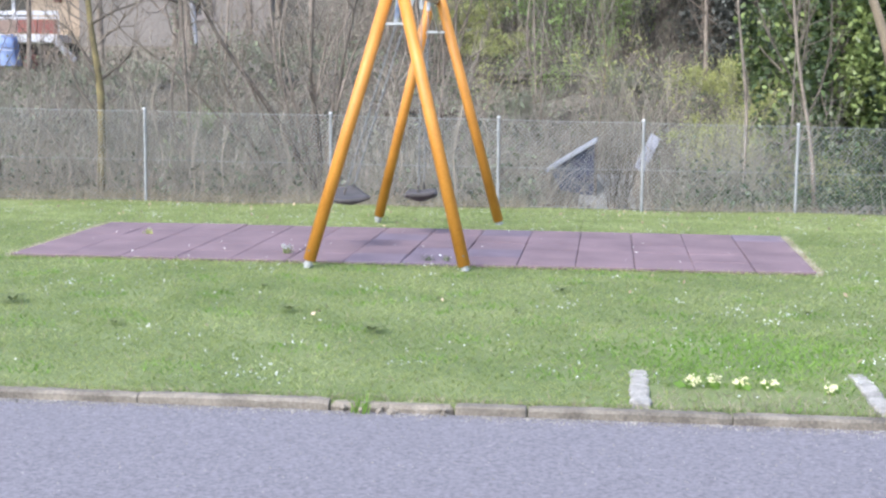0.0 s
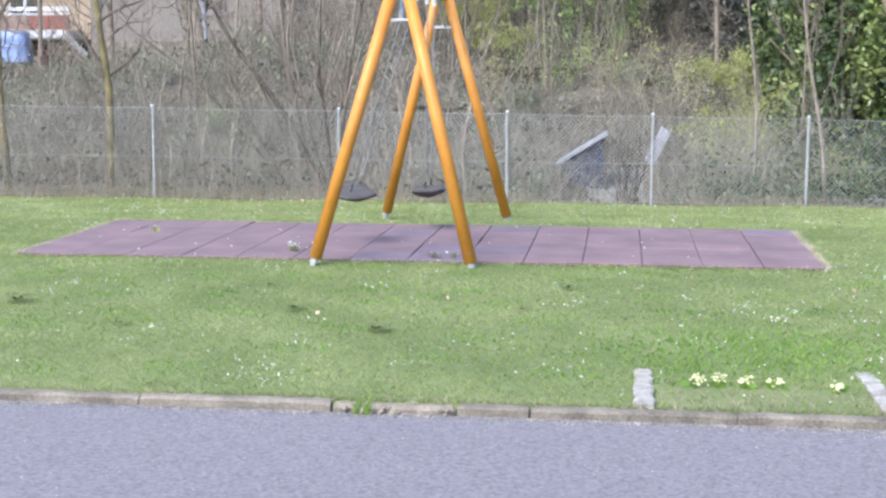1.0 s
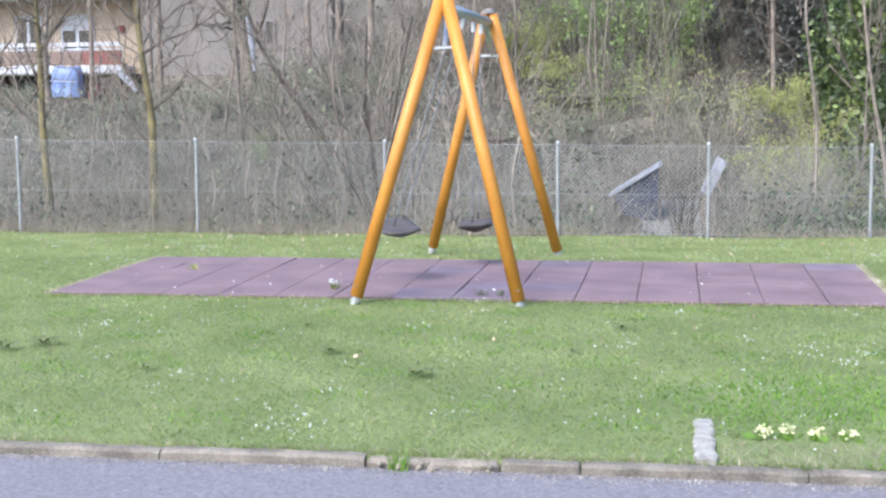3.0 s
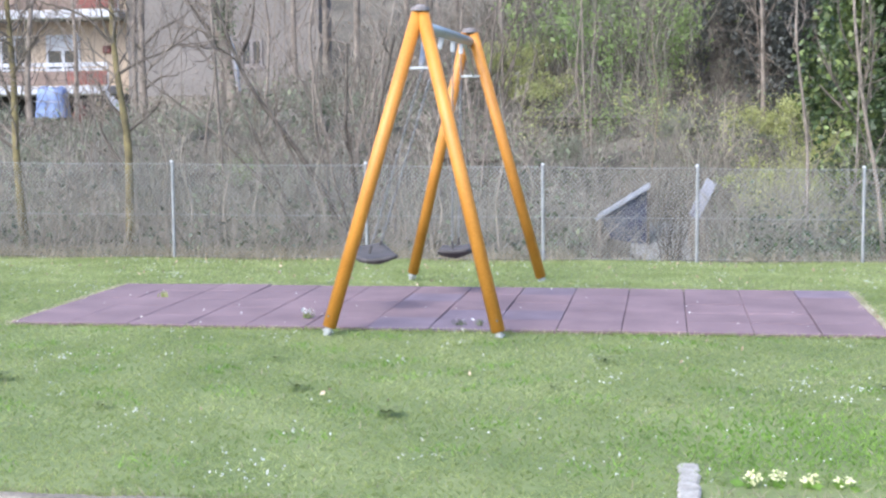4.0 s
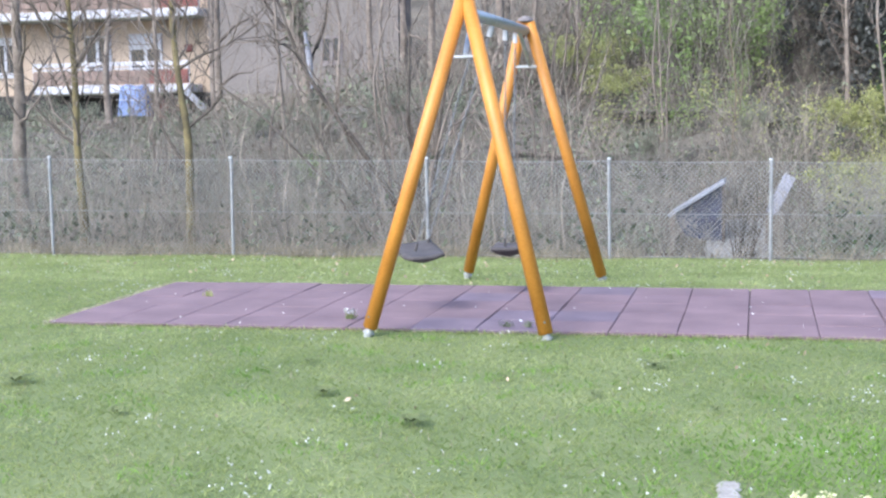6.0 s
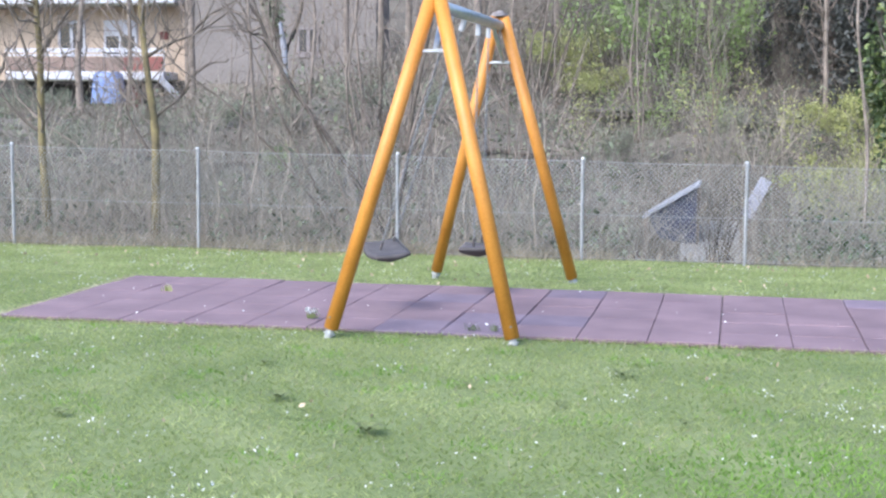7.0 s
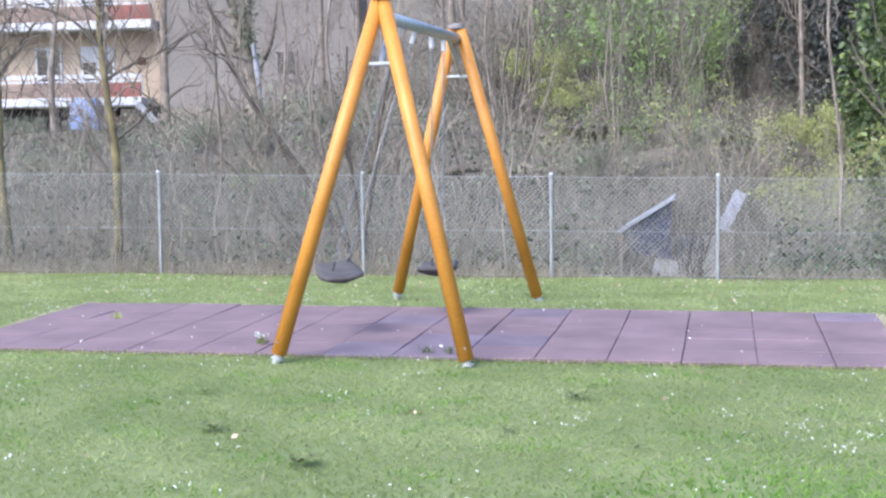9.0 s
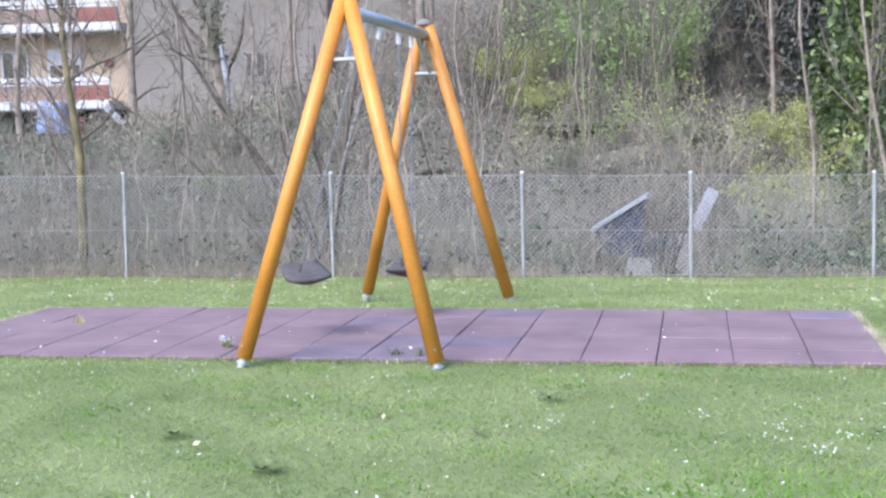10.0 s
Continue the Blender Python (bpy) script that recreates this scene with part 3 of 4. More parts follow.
# ---- bin shelter and board behind the fence ----
def shelter():
    gz = -0.62
    s = thing("bin_shelter", pose(1.95, 11.3, gz), "dark blue lean-to bin shelter with a slanted pale metal roof", "shelter")
    roof = box(bmesh.new(), (-0.53, -0.35, -0.025), (0.44, 0.6, 0.02), 0.006, pose(0, 0, 0.88, 0, -32, 0))
    part("roof", roof, TIN, s, "pale slanted sheet-metal roof")
    side = bmesh.new()
    v = [side.verts.new((x, y, z)) for y in (-0.28, 0.5) for x, z in ((-0.2, 0.3), (0.33, 0.2), (0.33, 1.035), (-0.36, 0.6))]
    for f in ((0, 1, 2, 3), (7, 6, 5, 4), (0, 4, 5, 1), (1, 5, 6, 2), (2, 6, 7, 3), (3, 7, 4, 0)):
        side.faces.new([v[k] for k in f])
    part("body", side, NAVY, s)
    part("corner_post", box(bmesh.new(), (-0.42, -0.34, 0), (-0.362, -0.28, 0.58), 0.005), GREY_BARK, s)
    part("corner_post", box(bmesh.new(), (0.335, -0.34, 0), (0.38, -0.28, 1.04), 0.005), DARK_BARK, s)
    b = thing("tilted_board", pose(2.98, 11.0, gz), "pale grey tilted board on a stone pillar", "sign board")
    part("pillar", box(bmesh.new(), (-0.07, -0.12, 0), (0.2, 0.12, 0.66), 0.02), KERB, b, "weathered stone pillar")
    part("board", box(bmesh.new(), (-0.09, -0.03, -0.3), (0.09, 0.03, 0.34), 0.006, pose(0.14, 0, 0.9, -20, 27, 0)), SLATE, b)
    ramp = bmesh.new()
    v = [ramp.verts.new(c) for c in ((2.05, 8.6, -0.85), (2.95, 8.6, -0.85), (2.95, 12.6, -0.85), (2.05, 12.6, -0.85), (2.05, 8.6, -0.72), (2.95, 8.6, -0.72), (2.95, 12.6, -0.18), (2.05, 12.6, -0.18))]
    for f in ((3, 2, 1, 0), (4, 5, 6, 7), (0, 1, 5, 4), (1, 2, 6, 5), (2, 3, 7, 6), (3, 0, 4, 7)):
        ramp.faces.new([v[k] for k in f])
    tagged(part("ramp", ramp, RAMP), "pale concrete ramp behind the fence", "path", kind="structure")
    step = part("low_wall", box(bmesh.new(), (4.6, 8.3, -0.7), (8.5, 8.55, -0.24), 0.02), PALE_CONCRETE)
    tagged(step, "low pale concrete garden wall", "low wall", kind="structure")


shelter()


# ---- trees and shrubs ----
def spine(points, steps):
    """A smooth path through a few points."""
    p = np.array(points, float)
    f = np.linspace(0, len(p) - 1, steps)
    out = np.stack([np.interp(f, np.arange(len(p)), p[:, k]) for k in range(3)], -1)
    for _ in range(2):
        out[1:-1] = (out[:-2] + 2 * out[1:-1] + out[2:]) / 4
    return out


def bare_tree(name, points, r0, bark, label, limbs=9, limb_len=1.3, low=0.25, twig=5, arms=()):
    """A leafless tree: trunk, limbs and twigs; arms: main limbs, each by its points in x and z."""
    base = np.array(points[0], float)
    pts = spine(np.array(points) - base, 22)[None]
    t = thing(name, pose(*base), label, "tree", "bare trees")
    v, q = tubes(pts, taper(pts, r0, r0 * 0.35) * (1 + rng.normal(0, 0.05, (1, 22))), 9)
    part("trunk", raw_mesh("trunk", v, q), bark, t, smooth=True)
    br = twigs_on(pts, limbs, limb_len, low, 8)
    br[:, 1:] += np.cumsum(rng.normal(0, 0.035 * limb_len, (limbs, 7, 3)), 1)
    for a in arms:
        p = spine([(x - base[0], 0.03 * k * (-1) ** len(a), z - base[2]) for k, (x, z) in enumerate(a)], 8)
        p[1:] += np.cumsum(rng.normal(0, 0.008, (7, 3)), 0)
        part("limb", raw_mesh("limb", *tubes(p[None], taper(p[None], r0 * 0.38, 0.009), 6)), DARK_BARK, t, smooth=True)
        br = np.concatenate([br, p[None]])
    for b in br[:limbs]:
        v, q = tubes(b[None], taper(b[None], r0 * rng.uniform(0.12, 0.3), 0.005), 5)
        part("limb", raw_mesh("limb", v, q), GREY_BARK if bark is MOSS_BARK else bark, t, smooth=True)
    tw = twigs_on(br, twig, limb_len * 0.5, 0.25, 4)
    tw2 = twigs_on(tw, 2, limb_len * 0.28, 0.3, 3)
    part("twig_spray", raw_mesh("twig_spray", *join(tubes(tw, taper(tw, 0.008, 0.003)), tubes(tw2, taper(tw2, 0.004, 0.002)))), BROWN_TWIG, t)["kind"] = "stuff"
    return t


g0 = lambda x, y: float(height(x, y))
bare_tree("bare_tree", [(-4.7, 7.6, -0.4), (-4.68, 7.6, 0.4), (-4.67, 7.6, 1.0), (-4.68, 7.6, 1.4), (-4.77, 7.6, 1.95), (-4.84, 7.6, 2.6), (-4.86, 7.6, 3.2), (-4.8, 7.6, 4.2), (-4.85, 7.6, 5.4)], 0.064, MOSS_BARK, "slender leafless tree with yellowish mossy bark by the fence", 26, 1.5, 0.3, 6,
          [((-4.66, 0.85), (-4.85, 1.09), (-5.04, 1.40), (-5.10, 1.62)), ((-4.74, 1.36), (-4.53, 1.55), (-4.37, 1.68), (-4.21, 1.86)), ((-4.77, 1.66), (-4.95, 1.83), (-5.08, 2.11), (-5.29, 2.23)), ((-4.85, 2.18), (-4.53, 2.39), (-4.21, 2.47), (-3.73, 2.77)), ((-4.89, 2.66), (-5.22, 3.03), (-5.91, 3.24))])
bare_tree("bare_tree", [(-6.2, 7.6, -0.4), (-6.25, 7.6, 0.1), (-6.32, 7.6, 1.1), (-6.3, 7.6, 2.1), (-6.33, 7.6, 2.7), (-6.38, 7.6, 3.4), (-6.3, 7.6, 5.2)], 0.064, MOSS_BARK, "slender leafless tree with mossy bark, pruned low", 26, 1.5, 0.3, 6,
          [((-6.30, 1.70), (-6.55, 2.23), (-6.71, 2.77), (-7.03, 3.30)), ((-6.28, 1.17), (-6.55, 1.38), (-6.87, 1.76)), ((-6.34, 2.23), (-6.02, 2.66), (-5.70, 2.98))])
bare_tree("bare_tree", [(6.2, 6.5, -0.2), (6.2, 6.5, 0.6), (6.08, 6.5, 1.4), (5.85, 6.5, 2.2), (5.5, 6.5, 3.1), (5.2, 6.5, 4.4)], 0.1, PINK_BARK, "leaning bare tree with smooth pinkish-brown bark", 5, 1.2, 0.5)
for pts in ([(-1.5, 8.0, -0.4), (-1.97, 8.0, 0.51), (-2.5, 8.0, 1.3), (-2.95, 8.0, 1.87), (-3.2, 8.0, 2.3), (-3.38, 8.0, 2.8), (-3.6, 8.0, 3.4)], [(-1.6, 8.1, -0.3), (-1.62, 8.1, 0.6), (-1.75, 8.1, 1.5), (-1.7, 8.1, 2.6)], [(-1.62, 8.1, -0.3), (-1.4, 8.1, 0.8), (-1.3, 8.1, 1.6), (-1.05, 8.1, 2.7)]):
    bare_tree("slender_tree", pts, 0.042, DARK_BARK, "dark slender leafless tree leaning behind the fence", 6, 0.7, 0.3, 4)
bare_tree("bare_tree", [(-7.75, 8.6, -0.4), (-7.78, 8.6, 1.0), (-7.72, 8.6, 2.0), (-7.74, 8.6, 3.3), (-7.6, 8.7, 5.0)], 0.12, GREY_BARK, "stout leafless tree with pale grey bark behind the fence", 10, 1.5, 0.3, 5)
bare_tree("bare_tree", [(-10.87, 24, 1.2), (-10.9, 24, 3.0), (-10.86, 24, 5.0), (-10.95, 24, 9.0)], 0.115, GREY_BARK, "straight leafless trunk standing before the house", 9, 1.6, 0.35, 4,
          [((-10.87, 2.3), (-10.4, 2.6), (-9.9, 2.65)), ((-10.88, 3.4), (-10.4, 3.9), (-9.9, 4.05), (-9.5, 4.4))])
old = bare_tree("forked_old_tree", [(-7.76, 22, 1.0), (-7.8, 22, 2.0), (-7.9, 22, 2.9), (-8.15, 22, 3.7), (-8.35, 22, 4.5), (-8.9, 22.2, 7.0)], 0.2, GREY_BARK, "old forked leafless tree with ivy and a pale stripped patch", 8, 1.8, 0.4, 5,
                [((-7.88, 3.1), (-7.95, 3.8), (-7.85, 4.5), (-7.7, 6.0)), ((-8.0, 3.3), (-8.6, 3.9), (-9.0, 4.7)), ((-7.82, 2.6), (-7.3, 3.6), (-7.2, 4.6))])
v_, q_ = tubes(np.array([[(0.14, -0.16, 1.15), (0.08, -0.17, 1.9), (-0.02, -0.16, 2.5)]]), np.array([[0.04, 0.08, 0.04]]), 7)
part("stripped_patch", raw_mesh("stripped_patch", v_, q_), TIN, old, "whitish stripped wood", True)
c_ = rng.normal(0, 1, (700, 3)) * (0.15, 0.15, 0.5) + (-0.25, 0, 2.75)
part("ivy", raw_mesh("ivy", *leaves(c_, 0.06)), BRAMBLE, old, "grey-green ivy on the trunk")["kind"] = "stuff"
bare_tree("bare_tree", [(4.42, 17, 0.8), (4.42, 17, 1.6), (4.39, 17, 2.7), (4.37, 17, 3.3), (4.3, 17, 5.5)], 0.062, GREY_BARK, "straight pale leafless tree forking on the bank", 7, 1.0, 0.5, 4,
          [((4.38, 3.2), (4.55, 3.6), (4.9, 4.1)), ((4.4, 2.2), (4.1, 2.7), (4.0, 3.2))])
bare_tree("sapling", [(5.3, 7.6, -0.3), (5.2, 7.6, 0.7), (5.0, 7.6, 1.7), (4.85, 7.6, 3.0), (4.9, 7.6, 4.2)], 0.034, GREY_BARK, "thin pale forking sapling behind the fence", 9, 0.9, 0.2, 3,
          [((5.13, 1.05), (4.88, 1.7), (4.55, 2.2), (4.4, 2.7)), ((5.13, 1.0), (5.34, 1.5), (5.42, 2.2), (5.35, 3.0)), ((5.02, 1.6), (5.12, 2.3), (5.05, 3.2)), ((4.93, 2.2), (4.7, 2.7), (4.65, 3.4))])


def stems_thing(name, label, category, group, n, hgt, spread, lean, bend, r, mat_k, per=4, twig=0.5, leaf=None, leaf_n=0, leaf_size=0.03, drop=7.5, low=0.0):
    """A many-stemmed shrub, with or without leaves, built at the origin."""
    t = thing(name, pose(0, 0, 0), label, category, group)
    bases = np.concatenate([rng.normal(0, spread, (n, 2)), np.full((n, 1), -0.1)], 1)
    hs = hgt * rng.uniform(0.45, 1.1, n)
    p = stem_paths(bases, hs, lean, bend, 7)
    p[..., :2] += np.linspace(0, 1, 7)[None, :, None] * bases[:, None, :2] * hgt * 0.35
    for one in p:
        part("stem", raw_mesh("stem", *tubes(one[None], taper(one[None], r * rng.uniform(0.6, 1.2), r * 0.3), 4)), mat_k, t)
    tw = twigs_on(p, per, twig, 0.2, 4)
    tw2 = twigs_on(tw, 2, twig * 0.5, 0.3, 3)
    tagged(part("twig_spray", raw_mesh("twig_spray", *join(tubes(tw, taper(tw, r * 0.35, 0.002)), tubes(tw2, taper(tw2, r * 0.2, 0.0015)))), mat_k, t), kind="stuff")
    if leaf:
        src = np.concatenate([tw2[:, 1:].reshape(-1, 3), tw[:, 2:].reshape(-1, 3)])
        src = src[src[:, 2] > low * hgt]
        knots = src[rng.integers(0, len(src), max(30, leaf_n // 40))]
        size = rng.uniform(0.5, 1.3, (len(knots), 1))
        pick = rng.integers(0, len(knots), leaf_n)
        c = knots[pick] + rng.normal(0, 1, (leaf_n, 3)) * (1.7 + 6 / drop, 1.7 + 6 / drop, drop) * leaf_size * size[pick]
        tagged(part("foliage", raw_mesh("foliage", *leaves(c, leaf_size)), leaf, t), kind="stuff")
    return t


def spread_copies(proto, places):
    """The first place takes the thing itself, the others copies, each turned and sized."""
    for k, (x, y, s) in enumerate(places):
        m = pose(x, y, g0(x, y), 0, 0, rng.uniform(0, 360)) @ Matrix.Diagonal((s, s, s * rng.uniform(0.9, 1.15), 1))
        if k == 0:
            rest = m
        else:
            copy_thing(proto, m)
    proto.matrix_basis = rest


spread_copies(stems_thing("bare_shrub", "tall leafless brown hazel shrub behind the fence", "shrub", "bare shrubs", 9, 4.2, 0.2, 0.22, 0.14, 0.027, BROWN_TWIG, 6, 0.9),
              [(-1.75, 8.2, 1.0), (-0.6, 12.0, 0.85), (-8.2, 14.0, 0.7), (6.9, 16.0, 0.6), (-1.2, 18.5, 1.1), (-3.4, 15.5, 1.0)])
spread_copies(stems_thing("thin_shrub", "low leafless thicket of thin grey stems", "shrub", "thin shrubs", 40, 1.5, 0.4, 0.25, 0.15, 0.007, GREY_STEM, 5, 0.45),
              [(x + rng.normal(0, 0.25), y + rng.normal(0, 0.3), s) for x, y, s in
               [(-12, 8, 1), (-10.8, 8.6, 1), (-9.6, 8, 1.1), (-8.4, 8.7, 1), (-7.2, 7.9, 0.9), (-6.2, 8.6, 1.1), (-5, 8, 1), (-4, 8.8, 1), (-3, 7.9, 1), (-2.2, 9, 1), (-0.6, 8, 0.9), (0.3, 8.8, 1), (1.2, 9.4, 0.7), (1.75, 8.2, 0.6), (2.45, 9.6, 0.65), (3.3, 8.3, 0.6), (4.2, 9.2, 0.75), (4.9, 9.8, 0.8),
                (3.7, 9.3, 0.9), (4.3, 8.4, 0.8), (5.5, 9.5, 1), (-8, 10.5, 1.2), (-5.5, 10.8, 1.2), (-3.5, 11, 1.2), (-1, 10, 1.1), (0.9, 12.5, 1.1), (2.3, 13.5, 1.1), (3.8, 13, 1.2), (5.2, 12, 1.2), (6.8, 12.5, 1.2)]])
spread_copies(stems_thing("fan_shrub", "small leafless shrub of dark upright stems", "shrub", "", 14, 0.95, 0.07, 0.2, 0.05, 0.013, DARK_BARK, 3, 0.25), [(2.62, 7.4, 1.0)])
spread_copies(stems_thing("leafing_shrub", "tall shrub with fresh light green spring leaves", "shrub", "leafing shrubs", 22, 3.4, 0.35, 0.15, 0.1, 0.014, GREY_STEM, 8, 0.6, FRESH, 1200, 0.05),
              [(0.3, 20.5, 1.0), (1.5, 19.8, 1.05), (2.4, 20.4, 0.9), (0.9, 22.0, 1.15), (3.0, 21.2, 0.95), (-0.5, 21.0, 0.8), (1.0, 17.8, 0.6), (2.3, 17.4, 0.5), (1.2, 25.0, 1.2), (-22.5, 24, 0.9)])
spread_copies(stems_thing("yellow_shrub", "low shrub with yellow-green opening leaves", "shrub", "yellow-green shrubs", 24, 1.5, 0.4, 0.25, 0.18, 0.008, GREY_STEM, 7, 0.4, YELLOWISH, 5200, 0.032, 3.0, 0.4),
              [(4.85, 12.2, 0.85), (5.45, 12.6, 0.95), (5.3, 11.6, 0.85), (5.9, 12.0, 0.85), (6.3, 11.8, 0.7), (-0.2, 19.2, 0.7), (4.9, 14.0, 0.8), (5.55, 10.4, 0.6), (5.9, 10.0, 0.5), (4.7, 16.2, 0.75), (-0.9, 20.4, 0.7), (6.4, 13.6, 1.1)])
spread_copies(stems_thing("budding_shrub", "spiky shrub with pale opening buds on long shoots", "shrub", "budding shrubs", 12, 1.9, 0.25, 0.32, 0.15, 0.012, PALE_BARK, 5, 0.35, YELLOWISH, 420, 0.03),
              [(4.3, 13.0, 1.0), (4.9, 12.6, 0.95), (5.5, 12.9, 1.0), (3.3, 14.5, 1.0), (2.6, 15.4, 1.0), (5.0, 10.8, 0.8), (0.2, 16.2, 0.9), (6.2, 13.4, 1.1)])
spread_copies(stems_thing("green_shrub", "small bright green bush on the bank", "shrub", "green shrubs", 16, 0.8, 0.25, 0.25, 0.2, 0.006, GREY_STEM, 6, 0.3, FRESH, 3000, 0.026, 2.5),
              [(-5.1, 14.2, 0.7), (-12.0, 12.0, 1.2)])
spread_copies(stems_thing("grey_bush", "rounded bush with small grey-green leaves on the bank", "shrub", "grey-green bushes", 18, 1.2, 0.35, 0.3, 0.2, 0.008, GREY_STEM, 6, 0.4, GREY_LEAF, 1500, 0.042, 3.0),
              [(-5.6, 16.0, 0.65), (-6.9, 16.6, 0.55), (-4.3, 16.8, 0.65), (-8.2, 15.4, 0.5), (-3.0, 17.4, 0.7), (-9.6, 14.6, 0.5), (2.8, 16.0, 0.55), (0.9, 15.2, 0.5), (-17.7, 30, 0.6), (-18.7, 31, 0.65), (-19.7, 31, 0.65), (-20.9, 32, 0.65), (-22.4, 32, 0.7)])


def ivy_tree(x, y, hgt, wide, n, label, share=0.2, leaf=IVY):
    """A tree wrapped in ivy: trunk, limbs and lumpy hanging foliage."""
    z = g0(x, y)
    t = thing("ivy_tree", pose(x, y, z), label, "tree", "ivy-clad trees")
    pts = spine([(0, 0, -0.2), (0.1, 0, hgt * 0.4), (-0.1, 0.1, hgt)], 10)[None]
    part("trunk", raw_mesh("trunk", *tubes(pts, taper(pts, 0.2, 0.08), 9)), GREY_BARK, t, smooth=True)
    br = twigs_on(pts, 14, wide * 1.1, 0.1, 6)
    for one in br:
        part("limb", raw_mesh("limb", *tubes(one[None], taper(one[None], 0.05, 0.012), 5)), GREY_BARK, t)
    k = n // 110
    cz = rng.uniform(0.0, hgt, k)
    ang = rng.uniform(0, 2 * np.pi, k)
    rad = wide * np.sqrt(rng.uniform(0.15, 1, k)) * (0.75 + 0.25 * np.sin(cz * 1.9 + ang * 2))
    mid = np.stack([np.cos(ang) * rad, np.sin(ang) * rad, cz], -1)
    pick = rng.integers(0, k, n)
    c = mid[pick] + rng.normal(0, 1, (n, 3)) * (0.09, 0.09, 0.42)
    # sunlit tone painted on front clumps, varied by column; other leaves stay dark
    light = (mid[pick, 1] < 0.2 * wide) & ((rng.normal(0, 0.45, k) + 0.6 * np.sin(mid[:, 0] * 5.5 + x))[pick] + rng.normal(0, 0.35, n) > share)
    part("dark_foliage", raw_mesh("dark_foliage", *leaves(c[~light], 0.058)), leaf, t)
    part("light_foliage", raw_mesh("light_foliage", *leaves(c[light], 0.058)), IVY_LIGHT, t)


ivy_tree(5.95, 11.0, 5.5, 1.2, 26000, "tall trunk wrapped in dark glossy ivy", -0.05)
ivy_tree(5.7, 15.2, 5.0, 0.9, 9000, "ivy-wrapped trunk with olive sprays on the bank", 0.35)
ivy_tree(8.2, 11.0, 6.0, 1.4, 26000, "broad trunk wrapped in dark glossy ivy", 0.0)
ivy_tree(10.8, 11.0, 6.0, 1.5, 20000, "dark ivy-clad tree at the edge of the wood")
ivy_tree(7.4, 14.5, 7.0, 1.5, 20000, "dark evergreen ivy-covered tree on the bank")
for x, y in ((4.7, 21.8), (5.7, 20.2), (6.3, 20.6), (8.0, 19.6), (5.0, 25.5), (6.6, 24.0), (8.4, 23.5), (10.4, 25.0), (7.2, 30.0), (4.0, 32.0), (10.5, 32.0), (1.2, 36.0)):
    ivy_tree(x, y, 6.5, 1.9, 17000, "dark evergreen tree high on the slope", 1.7, FAR_GREEN)

slope_tree = bare_tree("slope_tree", [(0, 0, -0.3), (0.1, 0, 2.5), (-0.1, 0.1, 5), (0.15, 0, 9)], 0.11, GREY_BARK, "tall leafless tree on the wooded slope", 12, 2.0, 0.2, 4)
fork_tree = bare_tree("forked_tree", [(0, 0, -0.3), (-0.15, 0, 2.0), (0.2, 0.1, 4.5), (0.8, 0, 8)], 0.16, GREY_BARK, "leaning leafless tree with grey bark", 12, 2.6, 0.15, 5)
spread_copies(slope_tree, [(5.6, 21.5, 1), (3.9, 26, 1), (-3.0, 22, 1), (-1.6, 25, 0.9), (-5.2, 24, 0.9), (0.2, 28, 1), (2.4, 31, 1.1), (5.6, 29, 1), (8, 25, 1), (-7.6, 27, 0.9), (10, 30, 1.1), (-4, 33, 1), (-1.5, 36, 1.1), (1.5, 40, 1.1), (5, 38, 1.2), (9, 42, 1.2), (-6.6, 38, 1.0), (-13.5, 30, 0.8), (-16.8, 33, 0.8)])
spread_copies(fork_tree, [(-11.8, 33, 0.9), (-4.2, 28.5, 0.9), (-8.4, 33.5, 0.9), (0.8, 34, 1), (7, 34, 1), (3.5, 45, 1.2), (-3, 44, 1.2), (12, 36, 1.2), (-15.0, 26, 0.7), (-22, 30, 0.7)])


# ---- undergrowth, dry grass, lawn ----
def stuff(name, me, mat_k, label, category):
    return tagged(part(name, me, mat_k), label, category, kind="stuff")


def scatter(n, x0, x1, y0, y1, near=1.0):
    x = rng.uniform(x0, x1, n)
    y = y0 + (y1 - y0) * rng.uniform(0, 1, n) ** near
    return np.stack([x, y, height(x, y)], -1)


def clear_bank(b):
    """Thin growth before the eroded step, and low growth on the level before the house."""
    x, y = b[:, 0], b[:, 1]
    return ~((x > 0.4) & (x < 3.2) & (y > 15.6) & (y < 18.9) & (rng.random(len(b)) < 0.75))


def house_view(b):
    return 1 - 0.7 * (1 - smooth(-11.5, -8.5, b[:, 0])) * smooth(15, 18, b[:, 1])


b = scatter(5200, -24, 13, 7.3, 30, 1.5)
b = b[clear_bank(b)]
p = stem_paths(b, (rng.gamma(3.0, 0.2, len(b)) + 0.2) * house_view(b), 0.42, 0.4, 6)
stuff("undergrowth", raw_mesh("undergrowth", *tubes(p, taper(p, rng.uniform(0.003, 0.008, len(p)), 0.0015))), GREY_STEM, "tangle of dry grey stems covering the slope", "undergrowth")
young = [bare_tree("young_tree", [(0, 0, -0.2), (0.12 * k, 0.05, h * 0.3), (-0.05, 0.1 * k, h * 0.65), (0.25 * k, 0.1 * k, h)], r, bark, label, lm, 0.8, 0.15, 4)
         for k, h, r, bark, label, lm in ((1, 4.2, 0.02, GREY_BARK, "thin grey leafless sapling on the slope", 9), (-1, 3.2, 0.013, PINK_BARK, "thin pale leafless sapling on the slope", 8), (2, 5.2, 0.032, GREY_BARK, "slim leafless young tree on the slope", 11))]
